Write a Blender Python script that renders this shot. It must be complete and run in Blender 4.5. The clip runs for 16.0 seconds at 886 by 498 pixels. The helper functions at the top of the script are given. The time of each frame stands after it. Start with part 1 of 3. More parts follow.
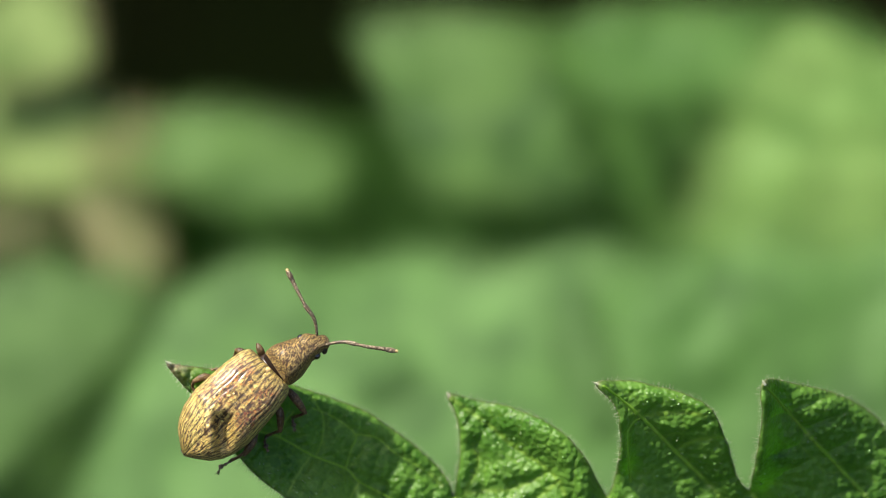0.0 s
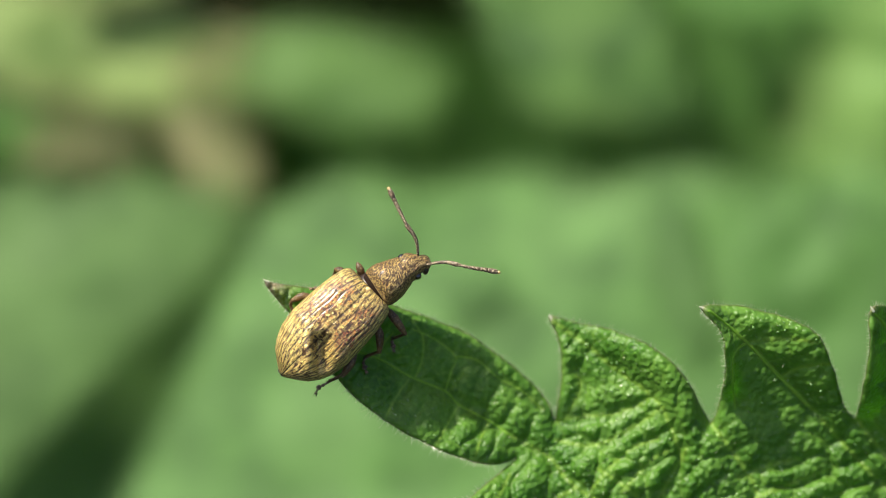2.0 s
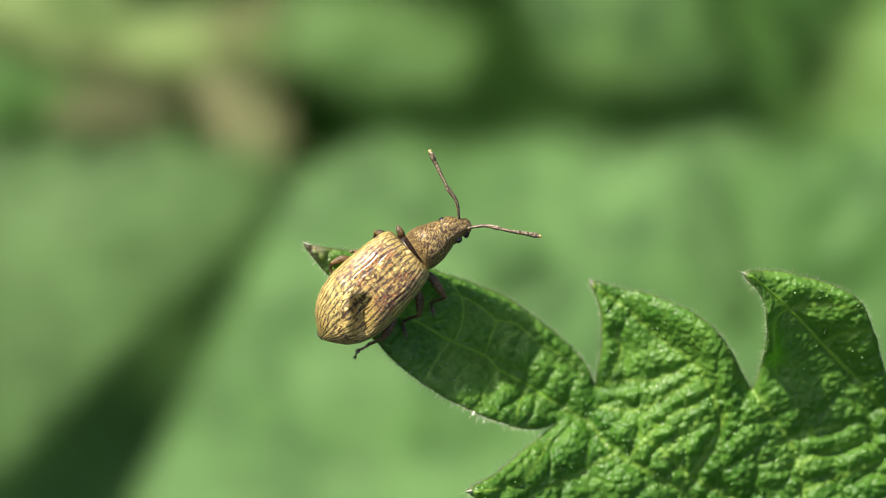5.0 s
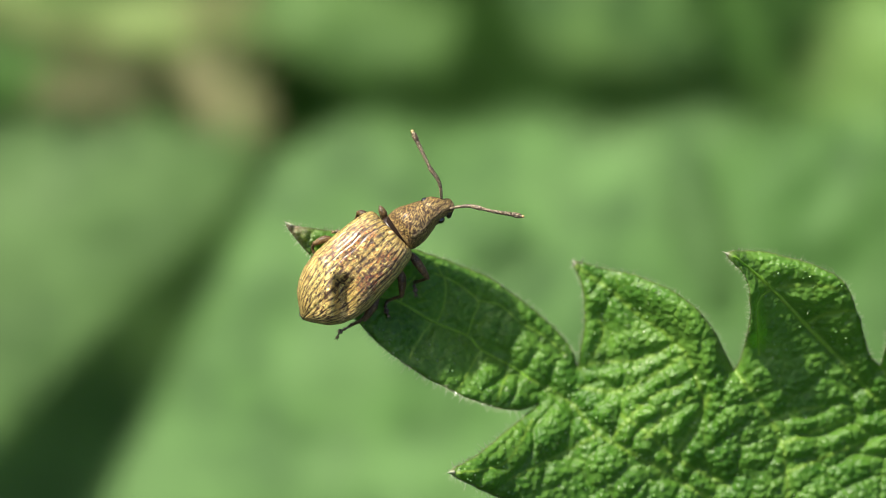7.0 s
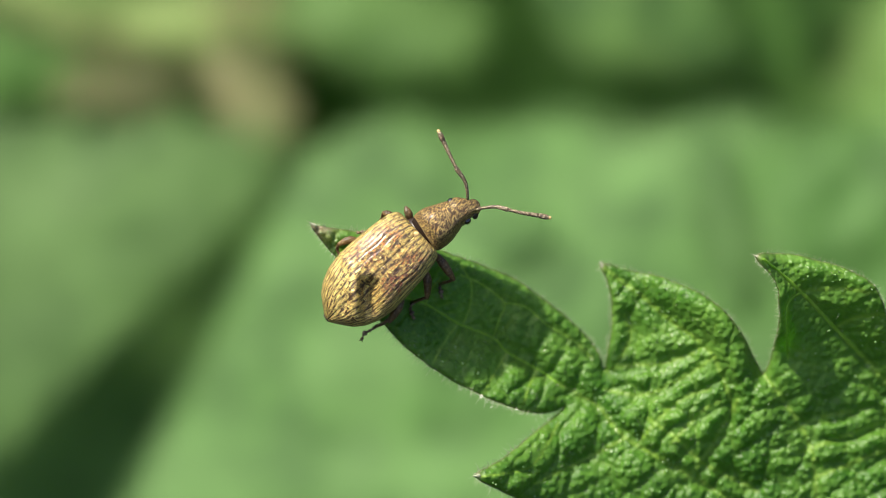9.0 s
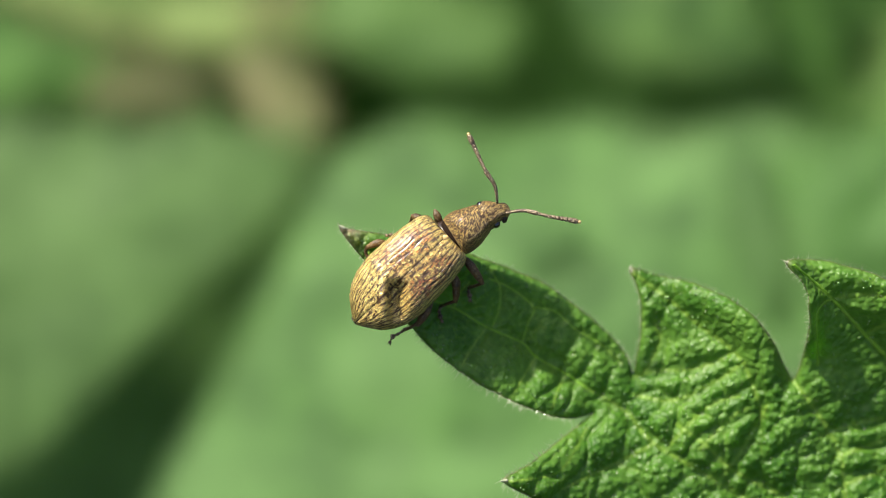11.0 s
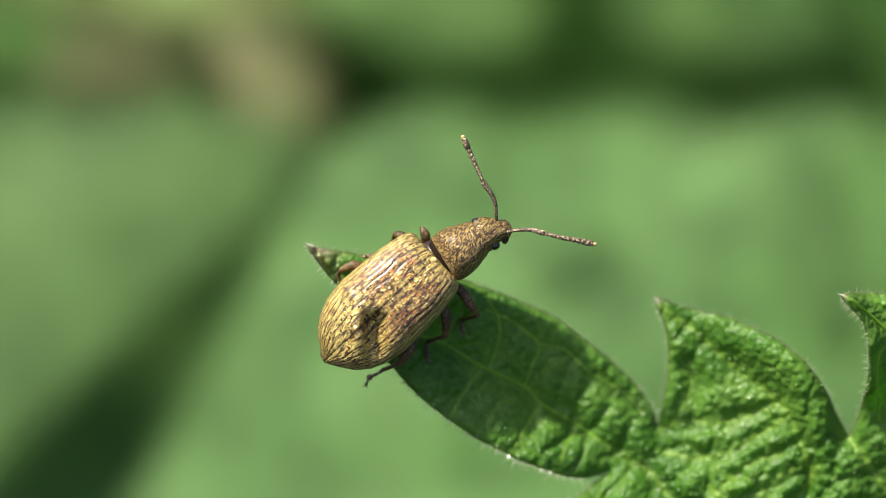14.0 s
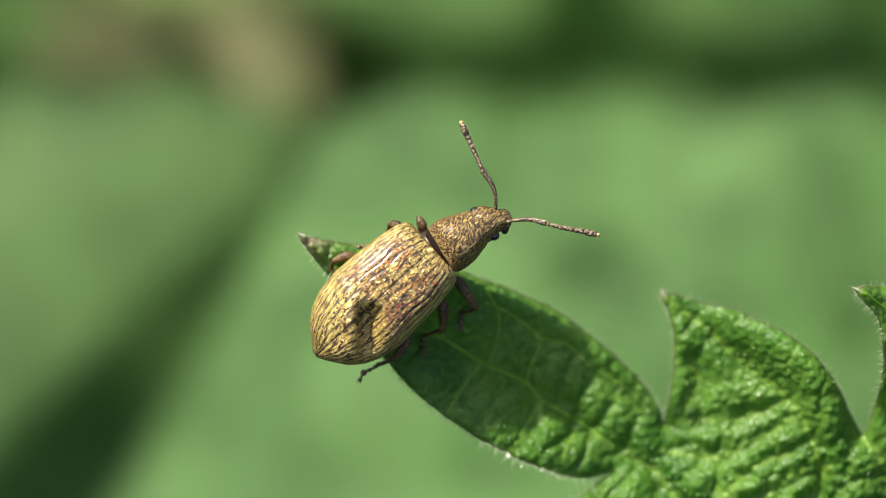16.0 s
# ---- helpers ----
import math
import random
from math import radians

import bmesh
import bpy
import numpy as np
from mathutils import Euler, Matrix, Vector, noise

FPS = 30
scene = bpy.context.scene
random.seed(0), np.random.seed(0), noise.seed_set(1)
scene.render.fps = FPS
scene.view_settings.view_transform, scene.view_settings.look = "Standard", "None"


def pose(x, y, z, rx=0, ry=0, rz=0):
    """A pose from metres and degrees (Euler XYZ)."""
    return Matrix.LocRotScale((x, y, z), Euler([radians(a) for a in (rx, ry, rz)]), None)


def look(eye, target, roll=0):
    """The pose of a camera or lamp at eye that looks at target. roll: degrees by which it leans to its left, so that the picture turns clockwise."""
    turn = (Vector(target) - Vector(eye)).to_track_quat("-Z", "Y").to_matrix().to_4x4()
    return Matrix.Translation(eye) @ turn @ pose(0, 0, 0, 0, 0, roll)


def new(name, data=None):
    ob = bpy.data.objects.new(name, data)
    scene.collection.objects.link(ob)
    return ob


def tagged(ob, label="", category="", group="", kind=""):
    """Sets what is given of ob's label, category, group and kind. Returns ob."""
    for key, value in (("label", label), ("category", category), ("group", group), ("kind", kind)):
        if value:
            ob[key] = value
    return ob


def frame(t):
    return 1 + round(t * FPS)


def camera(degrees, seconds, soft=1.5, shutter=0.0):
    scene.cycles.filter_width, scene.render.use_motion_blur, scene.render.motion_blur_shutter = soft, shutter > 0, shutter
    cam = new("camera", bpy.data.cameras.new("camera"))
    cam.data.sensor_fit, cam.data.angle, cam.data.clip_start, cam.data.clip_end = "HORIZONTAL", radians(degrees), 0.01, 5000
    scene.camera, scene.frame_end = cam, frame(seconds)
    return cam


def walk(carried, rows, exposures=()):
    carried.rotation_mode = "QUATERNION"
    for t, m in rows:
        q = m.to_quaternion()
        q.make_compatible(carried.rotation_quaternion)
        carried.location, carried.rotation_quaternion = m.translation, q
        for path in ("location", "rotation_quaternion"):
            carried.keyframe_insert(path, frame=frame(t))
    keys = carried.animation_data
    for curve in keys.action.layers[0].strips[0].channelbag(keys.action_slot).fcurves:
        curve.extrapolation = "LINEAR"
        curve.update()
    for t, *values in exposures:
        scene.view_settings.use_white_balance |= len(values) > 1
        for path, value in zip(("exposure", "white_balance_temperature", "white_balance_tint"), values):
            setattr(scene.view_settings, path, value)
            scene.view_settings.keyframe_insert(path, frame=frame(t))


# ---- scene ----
from mathutils import geometry

# The stage: u to the right, v up the view, w towards the viewer, in millimetres.
# It leans so that the view falls 50 degrees below the horizon, 0.13 m over the soil.
DIP = radians(50)
STAGE = Matrix(((1, 0, 0, 0), (0, math.sin(DIP), -math.cos(DIP), 0),
                (0, math.cos(DIP), math.sin(DIP), 0.13), (0, 0, 0, 1)))
REACH = 233.74


def world(u, v, w):
    return STAGE @ Vector((u * 0.001, v * 0.001, w * 0.001))


def plan(x, y, w=0.0):
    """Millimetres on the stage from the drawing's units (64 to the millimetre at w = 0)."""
    k = (REACH - w) / REACH / 64.0
    return ((x - 784.0) * k, (441.0 - y) * k, w)


# ---- camera ----
cam = camera(6.0, 16.0, soft=0.85)
cam.data.dof.use_dof, cam.data.dof.aperture_fstop = True, 42.0     # a close-up lens, focused on the beetle
# seconds, distance, aim u, aim v (mm), roll, eye u, eye v (mm)
PATH = (
    (0, 239.67, 3.577, 3.769, -0.95, 3.10, 0.00), (0.5, 239.06, 3.593, 3.910, -1.06, 3.10, 0.00),
    (1, 237.98, 2.235, 3.541, -0.96, 2.80, 0.00), (1.5, 237.29, 1.932, 2.613, -0.85, 2.40, 0.00),
    (2, 235.55, 0.652, 1.557, -0.71, 1.90, 0.00), (2.5, 235.19, -0.318, 0.820, -0.61, 1.40, 0.00),
    (3, 235.10, -0.532, 0.663, -0.48, 0.80, 0.00), (3.5, 235.10, -0.632, 0.695, -0.39, 0.50, 0.00),
    (3.7, 235.13, -0.609, 0.569, -0.38, 0.46, 0.00), (5.8, 233.84, -0.484, 0.521, -0.05, 0.00, 0.00),
    (6, 233.80, -0.565, 0.383, -0.01, 0.00, 0.00), (6.5, 234.07, -0.522, 0.348, -0.18, 0.00, 0.00),
    (7, 233.74, -0.000, 0.000, 0.00, 0.00, 0.00), (7.5, 233.21, -0.003, -0.218, 0.08, 0.00, 0.00),
    (8, 233.33, -0.212, -0.091, 0.05, 0.00, 0.00), (8.5, 232.96, -0.486, 0.011, 0.24, 0.00, 0.00),
    (9, 231.33, -0.714, 0.031, 0.05, 0.00, 0.00), (9.2, 232.46, -0.612, 0.362, 0.02, 0.00, 0.00),
    (11.5, 227.91, -1.558, -0.085, 0.19, 0.50, 0.00), (12, 220.32, -1.347, 0.264, 0.21, 1.00, 0.80),
    (12.5, 213.12, -1.379, 0.344, 0.20, 1.70, 1.60), (13, 206.11, -1.344, 0.693, 0.26, 2.00, 1.80),
    (13.5, 198.65, -1.374, 0.767, 0.24, 2.30, 2.00), (14, 191.99, -1.239, 0.695, 0.17, 2.50, 2.20),
    (14.5, 184.91, -1.272, 0.487, 0.11, 2.70, 2.40), (15, 184.18, -1.150, 0.272, 0.12, 2.70, 2.40),
    (15.5, 184.11, -1.352, 0.374, 0.21, 2.70, 2.40), (16, 184.42, -1.173, 0.487, 0.20, 2.70, 2.40),
)

# ---- light ----
TO_SUN = Vector((-0.44, 0.71, 0.50)).normalized()          # on the stage
SUN_DIR = (STAGE.to_3x3() @ TO_SUN).normalized()
sky_world = bpy.data.worlds.new("sky")
scene.world = sky_world
sky_world.use_nodes = True
sky_tree = sky_world.node_tree
sky = sky_tree.nodes.new("ShaderNodeTexSky")
sky.sky_type, sky.sun_disc = "NISHITA", False
sky.air_density, sky.dust_density, sky.ozone_density = 0.8, 4.0, 0.4
sky.sun_elevation = math.asin(SUN_DIR.z)
sky.sun_rotation = math.atan2(SUN_DIR.x, SUN_DIR.y)
sky_tree.links.new(sky.outputs[0], sky_tree.nodes["Background"].inputs[0])
sky_tree.nodes["Background"].inputs[1].default_value = 0.125
sun = new("sun", bpy.data.lights.new("sun", "SUN"))
sun.data.energy, sun.data.angle, sun.data.color = 5.2, radians(2.0), (1.0, 0.94, 0.82)
sun.matrix_world = look(SUN_DIR * 3.0, (0, 0, 0))


# ---- material helpers ----
class Nodes:
    """A short way to write node materials."""

    def __init__(self, name):
        self.mat = bpy.data.materials.new(name)
        self.mat.use_nodes = True
        self.tree = self.mat.node_tree
        self.bsdf = self.tree.nodes["Principled BSDF"]
        self.out = self.tree.nodes["Material Output"]

    def node(self, kind, **inputs):
        n = self.tree.nodes.new("ShaderNode" + kind)
        for key, value in inputs.items():
            self.put(n.inputs[int(key[1:]) if key[0] == "i" and key[1:].isdigit() else key.replace("_", " ")], value)
        return n

    def put(self, socket, value):
        if isinstance(value, bpy.types.NodeSocket):
            self.tree.links.new(value, socket)
        else:
            socket.default_value = (*value, 1) if isinstance(value, tuple) and socket.type == "RGBA" and len(value) == 3 else value

    def coords(self, scale=1000.0, kind="Object"):
        c = self.node("TexCoord")
        m = self.node("Mapping", Vector=c.outputs[kind])
        m.inputs["Scale"].default_value = scale if isinstance(scale, tuple) else (scale,) * 3
        return m.outputs[0]

    def noise(self, vec, scale, detail=3.0, rough=0.5):
        return self.node("TexNoise", Vector=vec, Scale=scale, Detail=detail, Roughness=rough).outputs[0]

    def voronoi(self, vec, scale, feature="F1", rand=1.0):
        n = self.tree.nodes.new("ShaderNodeTexVoronoi")
        n.feature = feature
        self.put(n.inputs["Vector"], vec)
        n.inputs["Scale"].default_value = scale
        n.inputs["Randomness"].default_value = rand
        return n

    def ramp(self, fac, *stops):
        n = self.node("ValToRGB", Fac=fac)
        els = n.color_ramp.elements
        while len(els) < len(stops):
            els.new(0.5)
        for e, (p, c) in zip(els, stops):
            e.position = p
            e.color = (*c, 1) if isinstance(c, tuple) else (c, c, c, 1)
        return n.outputs[0]

    def mix(self, fac, a, b, blend="MIX"):
        n = self.tree.nodes.new("ShaderNodeMix")
        n.data_type, n.blend_type = "RGBA", blend
        for s, v in ((n.inputs[0], fac), (n.inputs[6], a), (n.inputs[7], b)):
            self.put(s, (*v, 1) if isinstance(v, tuple) and len(v) == 3 else v)
        return n.outputs[2]

    def math(self, op, a, b=0.0, c=0.0):
        n = self.tree.nodes.new("ShaderNodeMath")
        n.operation = op
        for s, v in zip(n.inputs, (a, b, c)):
            self.put(s, v)
        return n.outputs[0]

    def attr(self, name):
        n = self.tree.nodes.new("ShaderNodeAttribute")
        n.attribute_name = name
        return n

    def bump(self, height, distance, strength=1.0):
        return self.node("Bump", Height=height, Distance=distance, Strength=strength).outputs[0]

    def surface(self, **inputs):
        for key, value in inputs.items():
            s = self.bsdf.inputs[key.replace("_", " ")]
            self.put(s, (*value, 1) if isinstance(value, tuple) and len(value) == 3 and s.type == "RGBA" else value)
        return self

    def passing(self, colour, share):
        """Adds light that passes through a thin leaf."""
        t = self.node("BsdfTranslucent", Color=colour)
        m = self.node("MixShader", Fac=share)
        self.put(m.inputs[1], self.bsdf.outputs[0])
        self.put(m.inputs[2], t.outputs[0])
        self.put(self.out.inputs[0], m.outputs[0])
        return m.outputs[0]


# ---- mesh helpers ----
def part(name, made, material, parent=None, label="", attrs=None, smooth=True, kind=""):
    """One mesh object from (verts in mm, faces), under a thing or a part."""
    verts, faces = made
    me = bpy.data.meshes.new(name)
    me.from_pydata((np.asarray(verts, dtype=float) * 0.001).tolist(), [], [tuple(int(i) for i in f) for f in faces])
    if smooth:
        me.polygons.foreach_set("use_smooth", [True] * len(me.polygons))
    for key, values in (attrs or {}).items():
        values = np.asarray(values, dtype=np.float32)
        if values.ndim == 1:
            me.attributes.new(key, "FLOAT", "POINT").data.foreach_set("value", values)
        else:
            me.attributes.new(key, "FLOAT_VECTOR", "POINT").data.foreach_set("vector", values.ravel())
    me.materials.append(material)
    me.update()
    ob = new(name, me)
    if parent is not None:
        ob.parent = parent
    return tagged(ob, label=label, kind=kind)


def stage_thing(name, label, category, group=""):
    """An empty at the stage's origin that parents a thing's parts."""
    ob = new(name)
    ob.empty_display_size = 0.002
    ob.matrix_world = STAGE
    return tagged(ob, label, category, group)


def spline(points, steps=8, closed=False):
    """A smooth line through points (Catmull-Rom)."""
    p = np.asarray(points, dtype=float)
    n = len(p)
    out = []
    for i in range(n if closed else n - 1):
        if closed:
            a, b, c, d = p[(i - 1) % n], p[i], p[(i + 1) % n], p[(i + 2) % n]
        else:
            a, b, c, d = p[max(i - 1, 0)], p[i], p[i + 1], p[min(i + 2, n - 1)]
        for t in np.arange(steps) / steps:
            out.append(0.5 * (2 * b + (c - a) * t + (2 * a - 5 * b + 4 * c - d) * t * t + (3 * b - a - 3 * c + d) * t ** 3))
    if not closed:
        out.append(p[-1])
    return np.array(out)


def tube(line, radii, sides=10, flat=1.0):
    """A round-ended tube along a line. radii: one for each point."""
    line = np.asarray(line, dtype=float)
    radii = np.interp(np.linspace(0, 1, len(line)), np.linspace(0, 1, len(radii)), radii)
    tang = np.gradient(line, axis=0)
    tang /= np.linalg.norm(tang, axis=1)[:, None] + 1e-12
    # rounded ends
    ends = []
    for k, sgn in ((0, -1), (-1, 1)):
        ends.append([(line[k] + sgn * tang[k] * radii[k] * q, radii[k] * math.sqrt(max(0.0, 1 - q * q)) + 1e-5, tang[k]) for q in (0.5, 0.85, 1.0)])
    rows = list(reversed(ends[0])) + [(line[i], radii[i], tang[i]) for i in range(len(line))] + ends[1]
    verts, faces = [], []
    ref = np.array((0.0, 0.0, 1.0)) if abs(tang[0][2]) < 0.9 else np.array((1.0, 0.0, 0.0))
    for c, r, t in rows:
        s = np.cross(t, ref)
        s /= np.linalg.norm(s) + 1e-12
        ref = np.cross(s, t)
        for k in range(sides):
            a = 2 * math.pi * k / sides
            verts.append(c + r * (math.cos(a) * s + flat * math.sin(a) * ref))
    m = len(rows)
    for i in range(m - 1):
        for k in range(sides):
            k2 = (k + 1) % sides
            faces.append((i * sides + k, i * sides + k2, (i + 1) * sides + k2, (i + 1) * sides + k))
    faces.append(tuple(range(sides))[::-1])
    faces.append(tuple((m - 1) * sides + k for k in range(sides)))
    return np.array(verts), faces


def joined(pieces):
    verts, faces, n = [], [], 0
    for v, f in pieces:
        verts.append(v)
        faces += [tuple(i + n for i in q) for q in f]
        n += len(v)
    return np.concatenate(verts), faces


def ball(centre, radii, rings=12, sides=18):
    verts, faces = [], []
    for i in range(rings + 1):
        a = math.pi * (0.02 + 0.96 * i / rings)
        for k in range(sides):
            b = 2 * math.pi * k / sides
            verts.append((centre[0] + radii[0] * math.sin(a) * math.cos(b), centre[1] + radii[1] * math.sin(a) * math.sin(b), centre[2] + radii[2] * math.cos(a)))
    for i in range(rings):
        for k in range(sides):
            faces.append((i * sides + k, (i + 1) * sides + k, (i + 1) * sides + (k + 1) % sides, i * sides + (k + 1) % sides))
    faces.append(tuple(range(sides))[::-1][::-1])
    faces.append(tuple(rings * sides + k for k in range(sides))[::-1])
    return np.array(verts), faces


def grid_faces(n, m, flip=False):
    """Quads over n rows of m points."""
    f = [(i * m + j, i * m + j + 1, (i + 1) * m + j + 1, (i + 1) * m + j) for i in range(n - 1) for j in range(m - 1)]
    return [q[::-1] for q in f] if flip else f


def cells(x, y, size, seed):
    """Distances to the nearest and second nearest of scattered points, in units of their spacing."""
    rng = np.random.RandomState(seed)
    jit = rng.rand(64, 64, 2)
    gx, gy = x / size, y / size
    ix, iy = np.floor(gx).astype(int), np.floor(gy).astype(int)
    best = np.full(x.shape, 9.0)
    second = np.full(x.shape, 9.0)
    for dx in (-1, 0, 1):
        for dy in (-1, 0, 1):
            j = jit[(ix + dx) % 64, (iy + dy) % 64]
            d = np.hypot(ix + dx + 0.1 + 0.8 * j[..., 0] - gx, iy + dy + 0.1 + 0.8 * j[..., 1] - gy)
            second = np.where(d < best, best, np.minimum(second, d))
            best = np.minimum(best, d)
    return best, second


def waves(x, y, size, seed):
    """Smooth random relief between -1 and 1."""
    rng = np.random.RandomState(seed)
    out = np.zeros(x.shape)
    for k in range(9):
        a, p, f = rng.rand() * 6.283, rng.rand() * 6.283, (0.5 + rng.rand()) * 6.283 / size
        out += np.sin((x * math.cos(a) + y * math.sin(a)) * f + p)
    return out / 4.0


def to_line(x, y, line):
    """Distance from points to a bent line."""
    best = np.full(x.shape, 1e9)
    for a, b in zip(line[:-1], line[1:]):
        dx, dy = b[0] - a[0], b[1] - a[1]
        t = np.clip(((x - a[0]) * dx + (y - a[1]) * dy) / (dx * dx + dy * dy + 1e-12), 0, 1)
        best = np.minimum(best, np.hypot(x - a[0] - t * dx, y - a[1] - t * dy))
    return best


def fill(outline, step, seed):
    """Triangles over an outline, with points scattered evenly inside it. The outline's points come first."""
    rng = np.random.RandomState(seed)
    lo, hi = outline.min(0), outline.max(0)
    gx, gy = np.meshgrid(np.arange(lo[0], hi[0], step), np.arange(lo[1], hi[1], step * 0.87))
    gx = gx + (np.arange(gx.shape[0]) % 2)[:, None] * step * 0.5
    pts = np.stack([gx.ravel(), gy.ravel()], 1) + rng.uniform(-0.12, 0.12, (gx.size, 2)) * step
    x, y = pts[:, 0], pts[:, 1]
    inside = np.zeros(len(pts), bool)
    for a, b in zip(outline, np.roll(outline, -1, 0)):
        cross = ((a[1] > y) != (b[1] > y)) & (x < (b[0] - a[0]) * (y - a[1]) / (b[1] - a[1] + 1e-12) + a[0])
        inside ^= cross
    closed = np.concatenate([outline, outline[:1]])
    inside &= to_line(x, y, closed) > step * 0.55
    pts = pts[inside]
    n = len(outline)
    every = [Vector(p) for p in outline] + [Vector(p) for p in pts]
    v2, _, f2, *_ = geometry.delaunay_2d_cdt(every, [(i, (i + 1) % n) for i in range(n)], [], 1, 1e-6)
    return np.array([(p.x, p.y) for p in v2]), [tuple(f) for f in f2]


# ---- materials ----
def leaf_material():
    """Rough, hairy green leaf with pale veins."""
    n = Nodes("nettle_leaf")
    mm = n.coords()
    vein = n.attr("vein").outputs["Fac"]
    fine = n.noise(mm, 9.0, 4.0, 0.6)
    broad = n.noise(mm, 0.7, 2.0)
    base = n.ramp(fine, (0.3, (0.022, 0.100, 0.007)), (0.7, (0.096, 0.264, 0.020)))
    base = n.mix(n.ramp(broad, (0.33, 0.0), (0.66, 0.75)), base, (0.155, 0.330, 0.042))
    base = n.mix(n.math("MULTIPLY", vein, 0.8), base, (0.36, 0.56, 0.07))
    base = n.mix(n.attr("dry").outputs["Fac"], base, n.ramp(fine, (0.42, (0.27, 0.16, 0.11)), (0.6, (0.60, 0.48, 0.36))))
    rim = n.attr("rim").outputs["Fac"]
    base = n.mix(n.ramp(rim, (0.0, 0.6), (0.06, 0.0)), base, (0.17, 0.14, 0.07))
    cell = n.tree.nodes.new("ShaderNodeTexVoronoi")
    cell.feature = "SMOOTH_F1"
    n.put(cell.inputs["Vector"], mm)
    cell.inputs["Scale"].default_value, cell.inputs["Smoothness"].default_value = 6.5, 0.35
    grain = n.math("ADD", n.math("MULTIPLY", cell.outputs["Distance"], -1.0), n.math("MULTIPLY", fine, 0.25))
    bump = n.bump(grain, 0.00007, 0.8)
    pick = n.node("SeparateColor", Color=cell.outputs["Color"]).outputs
    pale = n.math("MULTIPLY", n.ramp(cell.outputs["Distance"], (0.10, 1.0), (0.30, 0.0)), n.ramp(pick[0], (0.35, 0.0), (0.80, 0.6)))
    base = n.mix(pale, base, (0.23, 0.40, 0.12))
    gloss = n.ramp(cell.outputs["Distance"], (0.12, 0.20), (0.45, 0.46))
    shine = n.math("ADD", 0.50, n.math("MULTIPLY", pale, 1.0))
    n.surface(Base_Color=base, Roughness=gloss, Normal=bump, Specular_IOR_Level=shine, Sheen_Weight=0.06, Sheen_Roughness=0.45, Sheen_Tint=(0.85, 1.0, 0.75))
    n.passing(n.mix(0.4, base, (0.27, 0.60, 0.008)), 0.48)
    return n.mat


def vein_material():
    """Pale yellow-green vein, as thin and translucent as the leaf."""
    n = Nodes("leaf_vein")
    v = n.noise(n.coords(), 8.0, 2.0)
    tint = n.ramp(v, (0.35, (0.20, 0.42, 0.035)), (0.7, (0.32, 0.56, 0.07)))
    n.surface(Base_Color=tint, Roughness=0.45, Specular_IOR_Level=0.25)
    n.passing((0.34, 0.66, 0.03), 0.42)
    return n.mat


def hair_material():
    n = Nodes("leaf_hair")
    n.surface(Base_Color=(0.46, 0.48, 0.33), Roughness=0.2, Specular_IOR_Level=0.8)
    n.passing((0.5, 0.55, 0.35), 0.30)
    return n.mat


def soft_leaf_material(name, dark, light, scale, seed, soft=0.5, share=0.3, margin=None):
    """A leaf of the undergrowth: broad blisters and blotches, its margin faded to imitate lens blur."""
    n = Nodes(name)
    mm = n.coords()
    shifted = n.node("Mapping", Vector=mm)
    shifted.inputs["Location"].default_value = (seed * 3.7, seed * 1.9, seed)
    mm = shifted.outputs[0]
    blotch = n.noise(mm, scale, 1.0)
    fine = n.noise(mm, scale * 3.2, 2.0)
    base = n.mix(n.ramp(blotch, (0.34, 0.0), (0.64, 1.0)), dark, light)
    base = n.mix(n.ramp(fine, (0.40, 0.0), (0.64, 0.55)), base, tuple(min(1.0, c * 1.35) for c in light))
    if margin:
        dry = n.math("ADD", n.math("MULTIPLY", n.attr("rim").outputs["Fac"], 0.2), n.math("MULTIPLY", blotch, 0.3))
        base = n.mix(n.ramp(dry, (0.28, 0.8), (0.50, 0.0)), base, margin)
    n.surface(Base_Color=base, Roughness=0.6, Specular_IOR_Level=0.22)
    lit = n.passing(n.mix(0.5, base, (0.22, 0.45, 0.05)), share)
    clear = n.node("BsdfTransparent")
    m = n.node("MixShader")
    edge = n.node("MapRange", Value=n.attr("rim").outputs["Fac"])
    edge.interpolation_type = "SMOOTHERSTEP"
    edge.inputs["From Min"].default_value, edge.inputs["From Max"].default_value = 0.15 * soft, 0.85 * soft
    grain = n.tree.nodes.new("ShaderNodeTexWhiteNoise")      # fine random holes fade the margin, imitating lens blur
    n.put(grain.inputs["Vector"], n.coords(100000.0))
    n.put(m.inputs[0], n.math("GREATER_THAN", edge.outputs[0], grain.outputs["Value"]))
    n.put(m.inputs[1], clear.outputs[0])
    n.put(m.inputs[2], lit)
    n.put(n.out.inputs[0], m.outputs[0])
    return n.mat


